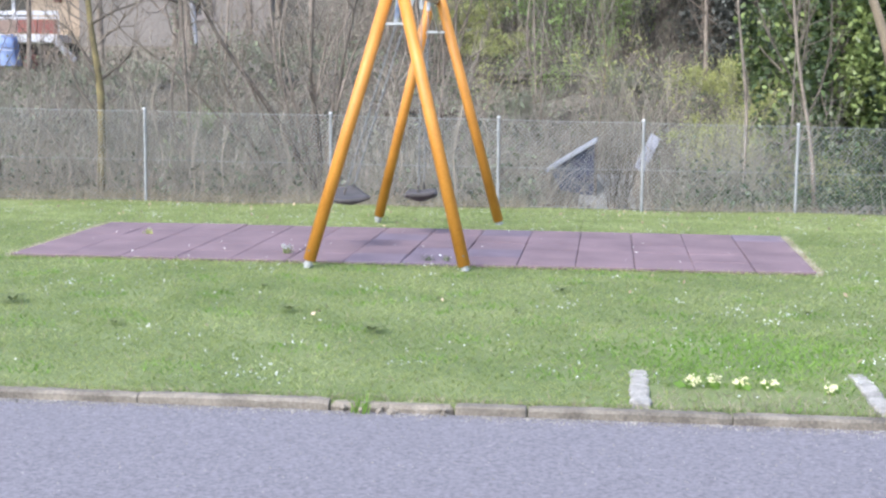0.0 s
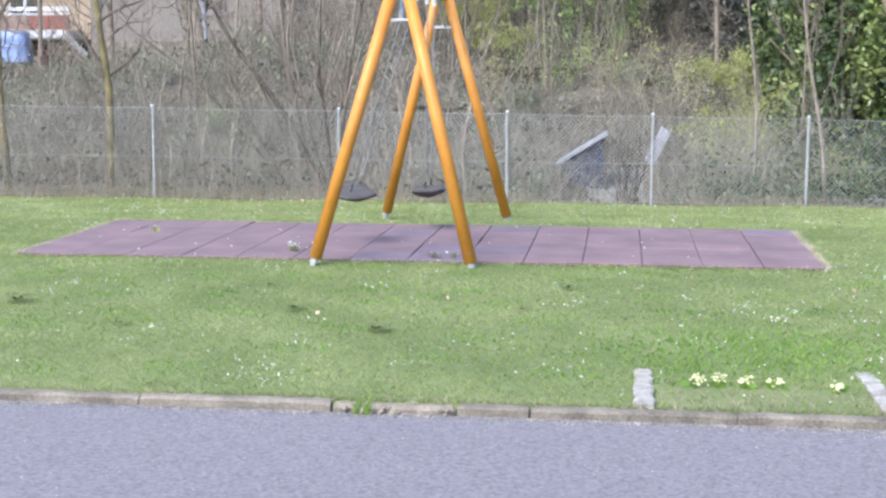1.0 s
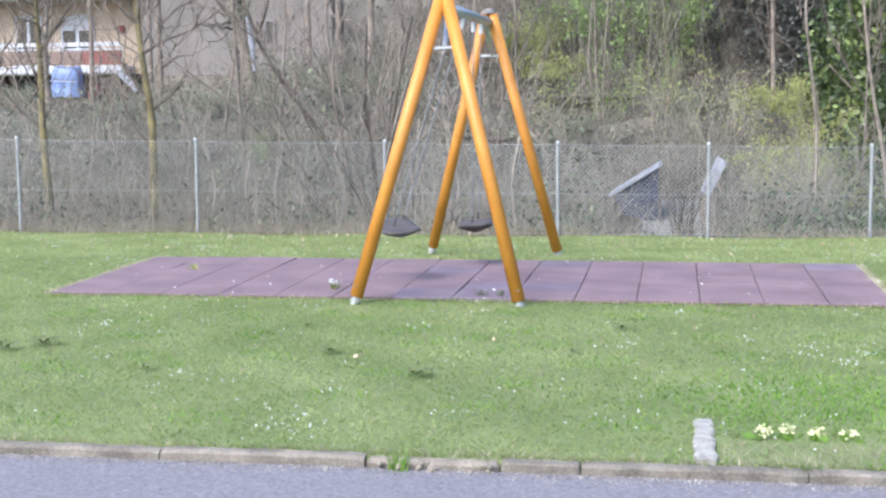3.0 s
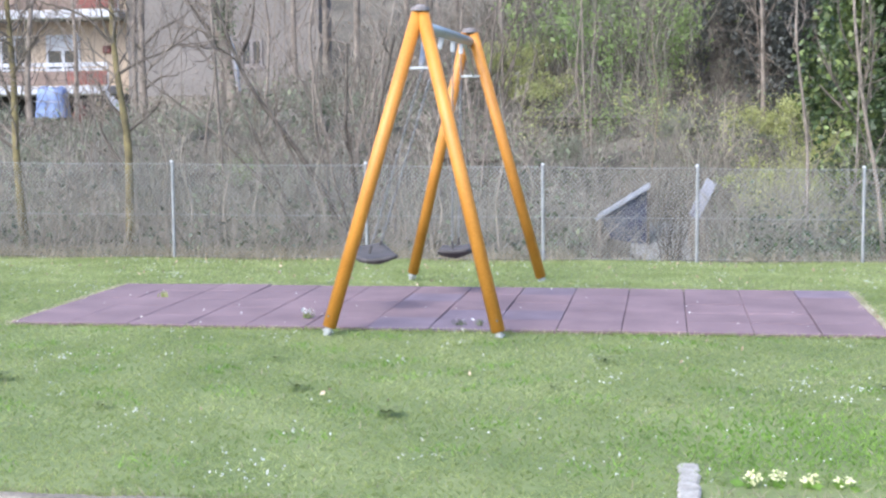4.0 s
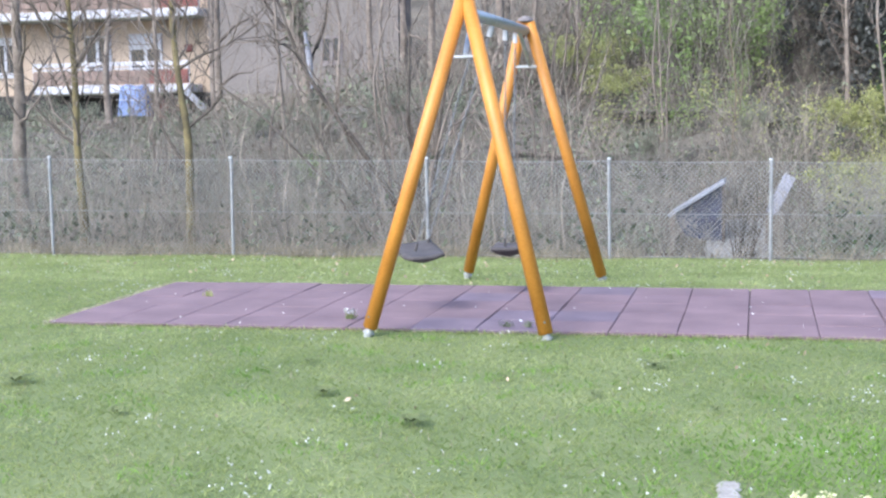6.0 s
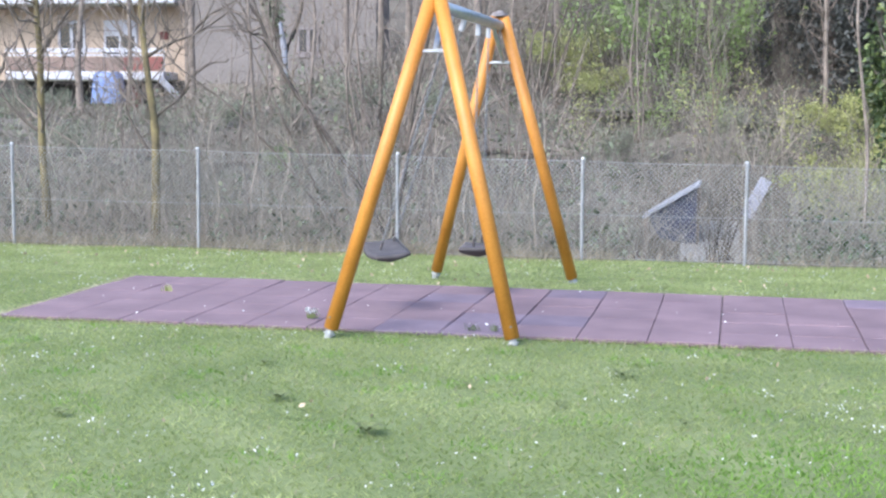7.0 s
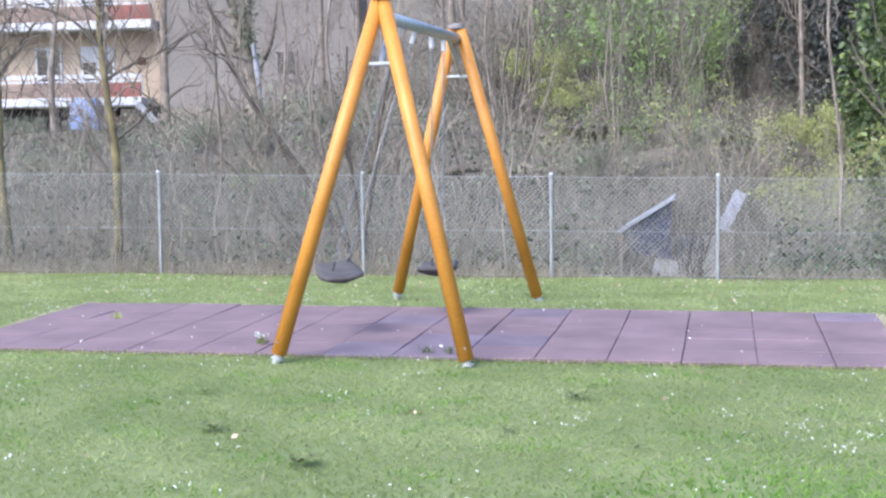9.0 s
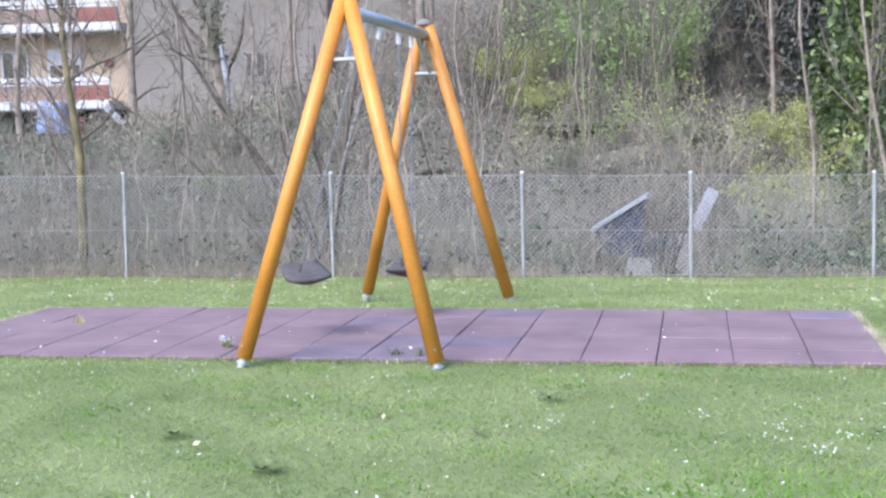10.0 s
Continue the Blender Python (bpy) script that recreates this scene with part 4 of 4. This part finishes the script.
for proto, n in zip(young, (16, 12, 14)):
    c = scatter(n, -11, 12, 8.0, 34, 1.1)
    spread_copies(proto, [(x, y, rng.uniform(0.7, 1.15)) for x, y, _ in c if not (x < -5 and y < 16) and not (1.0 < x < 4.2 and y < 14)])
pale = bare_tree("pale_sucker", [(0, 0, -0.2), (0.1, 0, 0.5), (-0.1, 0.05, 1.2), (0.15, 0.1, 2.0)], 0.014, PALE_BARK, "pale thin leaning sucker behind the fence", 6, 0.6, 0.3, 3)
c = scatter(26, -10, 1.2, 7.3, 10)
spread_copies(pale, [(x, y, rng.uniform(0.6, 1.1)) for x, y, _ in c])
b = scatter(4600, -3, 10, 18.9, 33)
p = stem_paths(b, rng.gamma(3.0, 0.3, len(b)) + 0.3, 0.35, 0.3, 5)
stuff("slope_brush", raw_mesh("slope_brush", *tubes(p, taper(p, rng.uniform(0.005, 0.012, len(p)), 0.002))), DARK_BARK, "dark tangled brush on the upper slope", "undergrowth")
b = scatter(110000, -26, 14, 7.2, 42, 1.3)
b = b[clear_bank(b)]
clump = 0.5 + 0.5 * np.sin(b[:, 0] * 1.5 + np.sin(b[:, 1] * 1.3) * 2) * np.sin(b[:, 1] * 1.7 + 1)
b = b[rng.random(len(b)) < 0.25 + 0.9 * clump]
clump = 0.5 + 0.5 * np.sin(b[:, 0] * 1.5 + np.sin(b[:, 1] * 1.3) * 2) * np.sin(b[:, 1] * 1.7 + 1)
b[:, 2] += rng.gamma(1.8, 0.16, len(b)) * (0.25 + 1.5 * clump) * house_view(b)
b = b[~((b[:, 0] > 1.6) & (b[:, 0] < 3.15) & (b[:, 1] < 12.6)) & ~((b[:, 0] > 5.7) & (b[:, 1] < 11))]
stuff("bramble_leaves", raw_mesh("bramble_leaves", *leaves(b, 0.045)), BRAMBLE, "grey-green bramble and ground ivy leaves", "undergrowth")
b = scatter(5200, -15.5, -1.5, 21, 29)
tall = (0.42 + 0.5 * smooth(-7.6, -4.4, b[:, 0])) * (0.3 + 0.7 * smooth(-11.8, -10.2, b[:, 0]))
p = stem_paths(b, (rng.gamma(4.0, 0.28, len(b)) + 0.3) * tall, 0.3, 0.25, 6)
stuff("bank_brush", raw_mesh("bank_brush", *tubes(p, taper(p, rng.uniform(0.006, 0.014, len(p)), 0.002))), GREY_STEM, "brown bare brush on the bank before the house", "undergrowth")
b = p[:, 1:].reshape(-1, 3)[rng.integers(0, 5 * len(p), 13000)]
stuff("withered_leaves", raw_mesh("withered_leaves", *leaves(b + rng.normal(0, 0.12, b.shape), 0.04)), WOODLEAF, "withered brown leaves caught in the brush", "undergrowth")
b = scatter(21000, 3.6, 13, 7.4, 10.8)
b = b[rng.random(len(b)) < 0.25 + 0.75 * smooth(4.4, 6.2, b[:, 0])]
b[:, 2] += rng.gamma(2.0, 0.2, len(b)) * (0.6 + 0.4 * np.sin(b[:, 0] * 2.9) * np.sin(b[:, 1] * 2.2))
stuff("ground_ivy", raw_mesh("ground_ivy", *leaves(b, 0.042)), IVY, "dark ivy spreading over the ground", "undergrowth")
b = scatter(2600, -7, 0.6, 7.25, 10.0)
p = stem_paths(b, rng.gamma(3.0, 0.17, len(b)) + 0.15, 0.3, 0.25, 5)
stuff("dry_stalks", raw_mesh("dry_stalks", *tubes(p, taper(p, rng.uniform(0.003, 0.007, len(p)), 0.0015))), PALE_BARK, "pale dry stalks behind the fence", "undergrowth")
b = scatter(30000, -26, 14, 7.2, 45, 1.0)
b[:, 2] += rng.uniform(0.0, 0.05, len(b))
def fallen_log(points, r, bark, label):
    base = np.array(points[0], float)
    pts = spine(np.array(points) - base, 12)[None] + np.concatenate([np.zeros((1, 12, 2)), rng.normal(0, 0.02, (1, 12, 1))], 2)
    t = thing("fallen_log", pose(*base), label, "log", "fallen logs")
    part("trunk", raw_mesh("trunk", *tubes(pts, taper(pts, r, r * 0.6) * (1 + rng.normal(0, 0.1, (1, 12))), 8)), bark, t, smooth=True)
    br = twigs_on(pts, 5, 0.6, 0.2, 5)
    for one in br:
        part("stub", raw_mesh("stub", *tubes(one[None], taper(one[None], r * 0.3, 0.008), 5)), bark, t)


def overhang(x0, x1, n):
    """A ragged lip of turf that juts out over the eroded step in the bank."""
    bm = bmesh.new()
    rows = []
    for i in range(n + 1):
        x = x0 + (x1 - x0) * i / n
        y = 18.72 - 0.25 * math.sin(x * 1.1)
        out = max(0.03, 0.16 + 0.2 * math.sin(x * 2.3 + 1) + rng.normal(0, 0.08))
        top = g0(x, y + 0.3) + 0.04
        rows.append([bm.verts.new(c) for c in ((x, y + 0.45, top), (x, y - out, top - 0.06 + rng.normal(0, 0.02)), (x, y - out + 0.05, top - 0.14), (x, y + 0.45, top - 0.16))])
    for p, q in zip(rows, rows[1:]):
        for j in range(4):
            bm.faces.new((p[j], p[(j + 1) % 4], q[(j + 1) % 4], q[j]))
    bm.faces.new(rows[0])
    bm.faces.new(rows[-1][::-1])
    tagged(part("turf_lip", bm, LITTER), "ragged turf lip over the eroded bank", "bank", kind="structure")


overhang(-0.6, 3.9, 36)
for ends, y, r, bark, label in (((-9.6, -7.0), 14.3, 0.07, DARK_BARK, "dark rotting log lying across the bank"), ((-6.6, -4.1), 14.5, 0.06, DARK_BARK, "dark broken log lying beside a green bush"), ((-2.6, -1.2), 24.6, 0.16, PALE_BARK, "pale fallen trunk on the upper slope"), ((-1.9, -0.4), 15.2, 0.06, DARK_BARK, "dark fallen limb on bare brown soil")):
    fallen_log([(x, y + 0.3 * math.sin(3 * x), g0(x, y + 0.3 * math.sin(3 * x)) + r * 0.8 + 0.05) for x in np.linspace(ends[0], ends[1], 4)], r, bark, label)
stuff("leaf_litter", raw_mesh("leaf_litter", *leaves(b, 0.05)), WOODLEAF, "brown fallen leaves on the slope", "leaf litter")


def blades(b, hgt, wide, lean):
    """One triangle a blade."""
    n = len(b)
    a = rng.uniform(0, 2 * np.pi, n)
    side = np.stack([np.cos(a), np.sin(a), 0 * a], -1) * (wide * rng.uniform(0.6, 1.3, n))[:, None]
    tip = b + np.concatenate([rng.normal(0, lean, (n, 2)), np.ones((n, 1))], 1) * (hgt * rng.uniform(0.5, 1.3, n))[:, None]
    return np.stack([b - side, b + side, tip], 1).reshape(-1, 3), np.arange(3 * n).reshape(-1, 3)


def on_lawn(b):
    x, y = b[:, 0], b[:, 1]
    mat = (x > MAT_X + 0.025 * np.sin(y * 9)) & (x < MAT_X + 7 - 0.03 * np.sin(y * 8 + 1)) & (y > MAT_Y + 0.012 * np.sin(x * 11)) & (y < MAT_Y + 2.5 - 0.035 * np.sin(x * 7 + 0.5))
    strip = ((np.abs(x - 2.7) < 0.032 + 0.01 * np.sin(y * 23) + 0.008 * np.sin(y * 61 + 1)) | (np.abs(x - 3.92) < 0.032 + 0.01 * np.sin(y * 19) + 0.008 * np.sin(y * 53))) & (y < -3.62)
    return ~(mat | strip)


b = scatter(430000, -9, 10, KERB_Y + 0.01, 6.95)
b = b[on_lawn(b)]
bed = (b[:, 0] > 2.75) & (b[:, 0] < 3.87) & (b[:, 1] < -3.95)
b = b[~bed | (rng.random(len(b)) < 0.3)]
patch = np.sin(b[:, 0] * 4.3 + 2 * np.sin(b[:, 1] * 2.1)) * np.sin(b[:, 1] * 5.7 + 2 * np.sin(b[:, 0] * 1.7 + 1))
patchy = (patch > 0.6) & (rng.random(len(b)) < 0.42) & (b[:, 1] < 0.2)
rich = patchy | (np.exp(-((b[:, 0] - 3.35) / 0.75) ** 2 - ((b[:, 1] + 3.1) / 0.6) ** 2) > rng.random(len(b)) * 0.75)
fade = np.sin(b[:, 0] * 1.9 + 2.2 * np.sin(b[:, 1] * 1.3 + 2)) * np.sin(b[:, 1] * 3.1 + 1.5 * np.sin(b[:, 0] * 1.1))
dry = ~rich & (0.6 * smooth(-0.1, 0.7, fade) + 0.75 * smooth(2.6, 3.2, b[:, 1]) + 0.5 * smooth(4.3, 5.5, b[:, 0]) > rng.random(len(b)))
stuff("lawn_grass", raw_mesh("lawn_grass", *blades(b[~rich & ~dry], 0.022, 0.0045, 1.3)), GRASS, "short spring lawn grass, mottled green", "grass")
stuff("drier_grass", raw_mesh("drier_grass", *blades(b[dry], 0.022, 0.005, 1.3)), GRASS_DRY, "drier yellowish lawn grass by the fence", "grass")
stuff("lush_grass", raw_mesh("lush_grass", *blades(b[rich], 0.028, 0.005, 1.0)), LUSH, "lusher bright green grass patch", "grass")
# pale dry blades: along the mat, the fence foot and thinly over the lawn
t = rng.uniform(0, 1, 16000)
e = rng.integers(0, 4, 16000)
ex = np.where(e < 2, MAT_X + 7 * t, np.where(e == 2, MAT_X, MAT_X + 7)) + rng.normal(0, 0.028, 16000)
ey = np.where(e == 0, MAT_Y, np.where(e == 1, MAT_Y + 2.5, MAT_Y + 2.5 * t)) + rng.normal(0, 0.028, 16000)
edge = np.stack([ex, ey, height(ex, ey)], -1)
edge = edge[on_lawn(edge) & ((e > 0) | (rng.random(16000) < 0.2))]
lip_x = rng.uniform(MAT_X, MAT_X + 7, 1600)
lip_y = MAT_Y - np.abs(rng.normal(0, 0.02, 1600))
stuff("mat_edge_grass", raw_mesh("mat_edge_grass", *blades(np.stack([lip_x, lip_y, height(lip_x, lip_y)], -1), 0.034, 0.005, 1.2)), GRASS, "green lawn blades standing along the mat edge", "grass")
thin = scatter(9000, -9, 10, KERB_Y, 6.9)
thin = thin[on_lawn(thin)]
kerb_side = scatter(2500, -9, 10, KERB_Y - 0.03, KERB_Y + 0.05)
stuff("mat_fringe", raw_mesh("mat_fringe", *blades(edge, 0.035, 0.004, 0.8)), FRINGE, "bleached dry grass fringe round the mat", "grass")
kerb_green = scatter(6000, -9, 10, KERB_Y - 0.03, KERB_Y + 0.04)
stuff("kerb_grass", raw_mesh("kerb_grass", *blades(kerb_green, 0.03, 0.004, 1.0)), GRASS, "lawn grass creeping over the kerb edge", "grass")
bare = scatter(380, 2.76, 3.86, KERB_Y + 0.01, -4.05)
thin = np.concatenate([thin, bare])
stuff("dry_grass", raw_mesh("dry_grass", *join(blades(thin, 0.04, 0.0026, 0.9), blades(kerb_side, 0.04, 0.003, 0.9))), STRAW, "pale dry blades scattered in the lawn", "grass")
foot = scatter(26000, -22, 14, 6.82, 7.9, 1.5)
foot = foot[(rng.random(len(foot)) < np.where((foot[:, 0] > 1.4) & (foot[:, 0] < 3.4), 0.1, np.where(foot[:, 0] > 5.2, 0.1, np.where(foot[:, 0] > 3.4, 0.4, 1.0))))]
stuff("fence_grass", raw_mesh("fence_grass", *blades(foot, 0.17, 0.004, 0.6)), STRAW, "long straw-coloured grass at the fence foot", "grass")


# flowers
def discs(b, r, k=6):
    """Small many-sided flower heads, tipped a little."""
    n = len(b)
    a = np.arange(k) * 2 * np.pi / k
    r = (r * rng.uniform(0.7, 1.2, n))[:, None, None]
    ring = np.stack([np.cos(a), np.sin(a), 0 * a], -1)[None] * r
    ring[..., 2] = ring[..., 0] * rng.normal(0, 0.5, (n, 1)) + ring[..., 1] * rng.normal(-0.3, 0.4, (n, 1))
    v = (b[:, None] + ring).reshape(-1, 3)
    return v, np.arange(n * k).reshape(-1, k)


c = scatter(320, -8, 9, -4.3, 6.6)
b = np.repeat(c, rng.integers(1, 9, len(c)), 0)
b[:, :2] += rng.normal(0, 0.065, (len(b), 2))
hot = scatter(16, 2.6, 5.2, -3.6, -1.2)
b2 = np.repeat(hot, 6, 0)
b2[:, :2] += rng.normal(0, 0.09, (len(b2), 2))
lone = scatter(1100, -8, 9, -4.3, 6.7)
b = np.concatenate([b, b2, lone])
b = b[on_lawn(b)]
b[:, 2] += rng.uniform(0.03, 0.055, len(b))
stuff("daisies", raw_mesh("daisies", *leaves(np.repeat(b, 3, 0) + rng.normal(0, 0.003, (3 * len(b), 3)), 0.0062)), PETAL, "white daisies scattered in the lawn", "flowers")
b = np.concatenate([scatter(150, -8, 9, -4.2, 6.6), scatter(110, -8, 7, 3.0, 6.7)])
b = b[on_lawn(b)]
b[:, 2] += 0.04
stuff("fallen_leaves", raw_mesh("fallen_leaves", *leaves(b, 0.021, 0.6)), DRYLEAF, "fallen brown leaves on the lawn", "leaf litter")
b = np.stack([rng.uniform(MAT_X, MAT_X + 7, 34), rng.uniform(MAT_Y, MAT_Y + 2.5, 34), np.full(34, 0.01)], -1)
stuff("mat_litter", raw_mesh("mat_litter", *leaves(b, 0.009, 0.5)), PETAL, "pale petals and bits lying on the mat", "leaf litter")


def primrose(x, y, s, n):
    t = thing("primrose", pose(x, y, g0(x, y)), "primrose clump in bloom with pale yellow flowers", "flower", "primroses in the bed")
    lv, lq = leaves(rng.normal(0, 0.03 * s, (14, 3)) * (1, 1, 0.3) + (0, 0, 0.012), 0.024 * s, 0.5)
    part("rosette", raw_mesh("rosette", lv, lq), LUSH, t)["kind"] = "stuff"
    fl = rng.normal(0, 0.022 * s, (n, 3)).clip(-0.045, 0.045) * (1, 1, 0.5) + (0, 0, 0.04)
    part("bloom", raw_mesh("bloom", *leaves(np.repeat(fl, 3, 0), 0.012)), CREAM, t)["kind"] = "stuff"


for x, y, s, n in ((2.99, -3.93, 1.25, 24), (3.1, -3.9, 1.0, 16), (3.235, -3.93, 1.0, 15), (3.4, -3.92, 1.0, 14), (3.72, -3.96, 1.0, 15)):
    primrose(x, y, s, n)


def weed(x, y, s):
    t = thing("weed_rosette", pose(x, y, g0(x, y) + 0.02), "dark green broad-leaved weed in the lawn", "weed", "weeds in the lawn")
    bm = bmesh.new()
    for k in range(11):
        a = k * 2.4 + rng.normal(0, 0.2)
        ln, w = s * rng.uniform(0.08, 0.14), s * 0.022
        d, o = Vector((math.cos(a), math.sin(a), 0)), Vector((-math.sin(a), math.cos(a), 0))
        v0 = bm.verts.new(d * 0.01)
        v1, v2 = bm.verts.new(d * ln * 0.55 + o * w + Vector((0, 0, 0.04 * s))), bm.verts.new(d * ln * 0.55 - o * w + Vector((0, 0, 0.04 * s)))
        v3 = bm.verts.new(d * ln + Vector((0, 0, 0.03 * s)))
        bm.faces.new((v0, v2, v1))
        bm.faces.new((v1, v2, v3))
    part("leaves", bm, WEED, t)


for x, y, s in ((0.33, -2.1, 0.8), (1.02, -2.76, 0.9), (-1.72, -2.02, 1.1), (-1.9, -2.2, 0.9), (2.18, -1.04, 0.8), (-0.7, -2.7, 0.6), (1.9, -1.9, 0.5), (2.6, -2.2, 0.45), (-0.1, -1.1, 0.5), (1.3, -1.5, 0.4), (-2.6, -1.4, 0.5), (3.9, -1.7, 0.5), (0.6, -3.3, 0.4)):
    weed(x, y, s)


def tuft(name, x, y, z, hgt, n, mat_k, label, category, bloom=0):
    t = thing(name, pose(x, y, z), label, category)
    bb = np.concatenate([rng.normal(0, 0.02, (n, 2)), np.zeros((n, 1))], 1)
    part("grass_blade_tuft", raw_mesh("grass_blade_tuft", *blades(bb, hgt, 0.006, 0.4)), mat_k, t)
    if bloom:
        fl = rng.normal(0, 0.025, (bloom, 3)) * (1, 1, 0.5) + (0, 0, hgt)
        part("bloom", raw_mesh("bloom", *discs(fl, 0.012)), PETAL, t)["kind"] = "stuff"


tuft("flower_tuft", -0.33, 0.62, 0.01, 0.06, 26, GRASS, "small white-flowered plant growing through the mat", "flower", 26)
tuft("grass_tuft", 1.27, KERB_Y - 0.115, -0.073, 0.09, 45, LUSH, "bright green grass tuft growing at the kerb", "grass")
tuft("grass_tuft", 0.98, 0.36, 0.01, 0.045, 30, BRAMBLE, "small weed sprouting between the rubber tiles", "weed", 2)
tuft("grass_tuft", 1.14, 0.38, 0.01, 0.045, 30, BRAMBLE, "small weed sprouting between the rubber tiles", "weed", 2)
tuft("grass_tuft", -2.0, 1.75, 0.01, 0.05, 30, YELLOWISH, "small weed sprouting between the rubber tiles", "weed", 2)

for x, ln in ((2.7, 0.84), (3.92, 0.9)):
    e = thing("edging_slab", pose(x, -4.44, -0.03), "pale concrete edging strip set flush in the lawn", "edging", "edging strips", "structure")
    for k in range(2):
        bm = bmesh.new()
        rows = []
        for q in np.linspace(ln * k / 2 + 0.004, ln * (k + 1) / 2 - 0.004, 9):
            lft, rgt = -0.05 + rng.normal(0, 0.006), 0.05 + rng.normal(0, 0.006)
            top = 0.024 - 0.006 * k + rng.normal(0, 0.002)
            rows.append([bm.verts.new(c) for c in ((lft, q, -0.08), (lft, q, top - 0.008), (lft + 0.012, q, top), (rgt - 0.012, q, top), (rgt, q, top - 0.008), (rgt, q, -0.08))])
        for p, q in zip(rows, rows[1:]):
            for i in range(6):
                bm.faces.new((p[i], p[(i + 1) % 6], q[(i + 1) % 6], q[i]))
        bm.faces.new(rows[0][::-1])
        bm.faces.new(rows[-1])
        part("slab", bm, PALE_CONCRETE, e)

safety_mat()


def kerb():
    k = thing("kerb", pose(0, KERB_Y, 0), "weathered concrete kerb, one stone broken", "kerb", kind="structure")
    variants = []
    for j in range(5):
        rows = []
        bm = bmesh.new()
        for x in np.linspace(0.003, 1.017, 18):
            end = 0.006 if x < 0.01 or x > 1.01 else 0.0
            w, c = abs(rng.normal(0, 0.005)), abs(rng.normal(0, 0.005)) + end
            rows.append([bm.verts.new(p) for p in ((x, -0.1 + rng.normal(0, 0.0015), -0.2), (x, -0.1 + rng.normal(0, 0.002), -0.036 - c), (x, -0.09 + w + c, -0.027 - end), (x, -0.016 + rng.normal(0, 0.004), -0.028 - end), (x, -0.012, -0.2))])
        for p, q in zip(rows, rows[1:]):
            for i in range(5):
                bm.faces.new((p[i], p[(i + 1) % 5], q[(i + 1) % 5], q[i]))
        bm.faces.new(rows[0][::-1])
        bm.faces.new(rows[-1])
        bmesh.ops.recalc_face_normals(bm, faces=bm.faces)
        me = bpy.data.meshes.new("kerb_stone")
        bm.to_mesh(me)
        bm.free()
        me.materials.append(KERB)
        variants.append(me)
    for i in range(-14, 15):
        x = 1.11 + 1.02 * i
        if i == 0:
            continue
        ob = new("kerb_stone", variants[i % 5])
        ob.parent = k
        ob.matrix_basis = pose(x, rng.normal(0, 0.003), rng.normal(0, 0.003), 0, rng.normal(0, 0.15), rng.normal(0, 0.15))
    part("kerb_stone", box(bmesh.new(), (1.76, -0.1, -0.2), (2.126, -0.012, -0.027), 0.008), KERB, k)
    # the broken stone: low worn core and crumbled lumps
    part("broken_stone", box(bmesh.new(), (1.114, -0.09, -0.2), (1.75, -0.01, -0.034), 0.02), RUBBLE, k, "crumbled kerb stone")
    for j in range(26):
        s = rng.uniform(0.01, 0.03)
        lump = bmesh.new()
        bmesh.ops.create_icosphere(lump, subdivisions=1, radius=s)
        for v in lump.verts:
            v.co *= rng.uniform(0.7, 1.2)
            v.co.z *= 0.7
        bmesh.ops.translate(lump, vec=(rng.uniform(1.14, 1.74), rng.uniform(-0.125, -0.06), rng.uniform(-0.08, -0.045)), verts=lump.verts)
        part("rubble", lump, RUBBLE, k)


kerb()
n = 8000
gx, gy = rng.uniform(-7, 8, n), KERB_Y - 0.105 - np.abs(rng.normal(0, 0.05, n))
stuff("grit", raw_mesh("grit", *leaves(np.stack([gx, gy, np.full(n, -0.07)], -1), 0.006, 0.3)), PALE_CONCRETE, "pale sand and grit along the kerb foot", "grit")
n = 6000
gx, gy = rng.uniform(-4, 8, n), KERB_Y - 0.12 - rng.uniform(0, 1, n) ** 1.6 * 3.0
stuff("road_chippings", raw_mesh("road_chippings", *leaves(np.stack([gx, gy, np.full(n, -0.071)], -1), 0.005, 0.5)), PALE_CONCRETE, "pale chippings scattered on the asphalt", "grit")
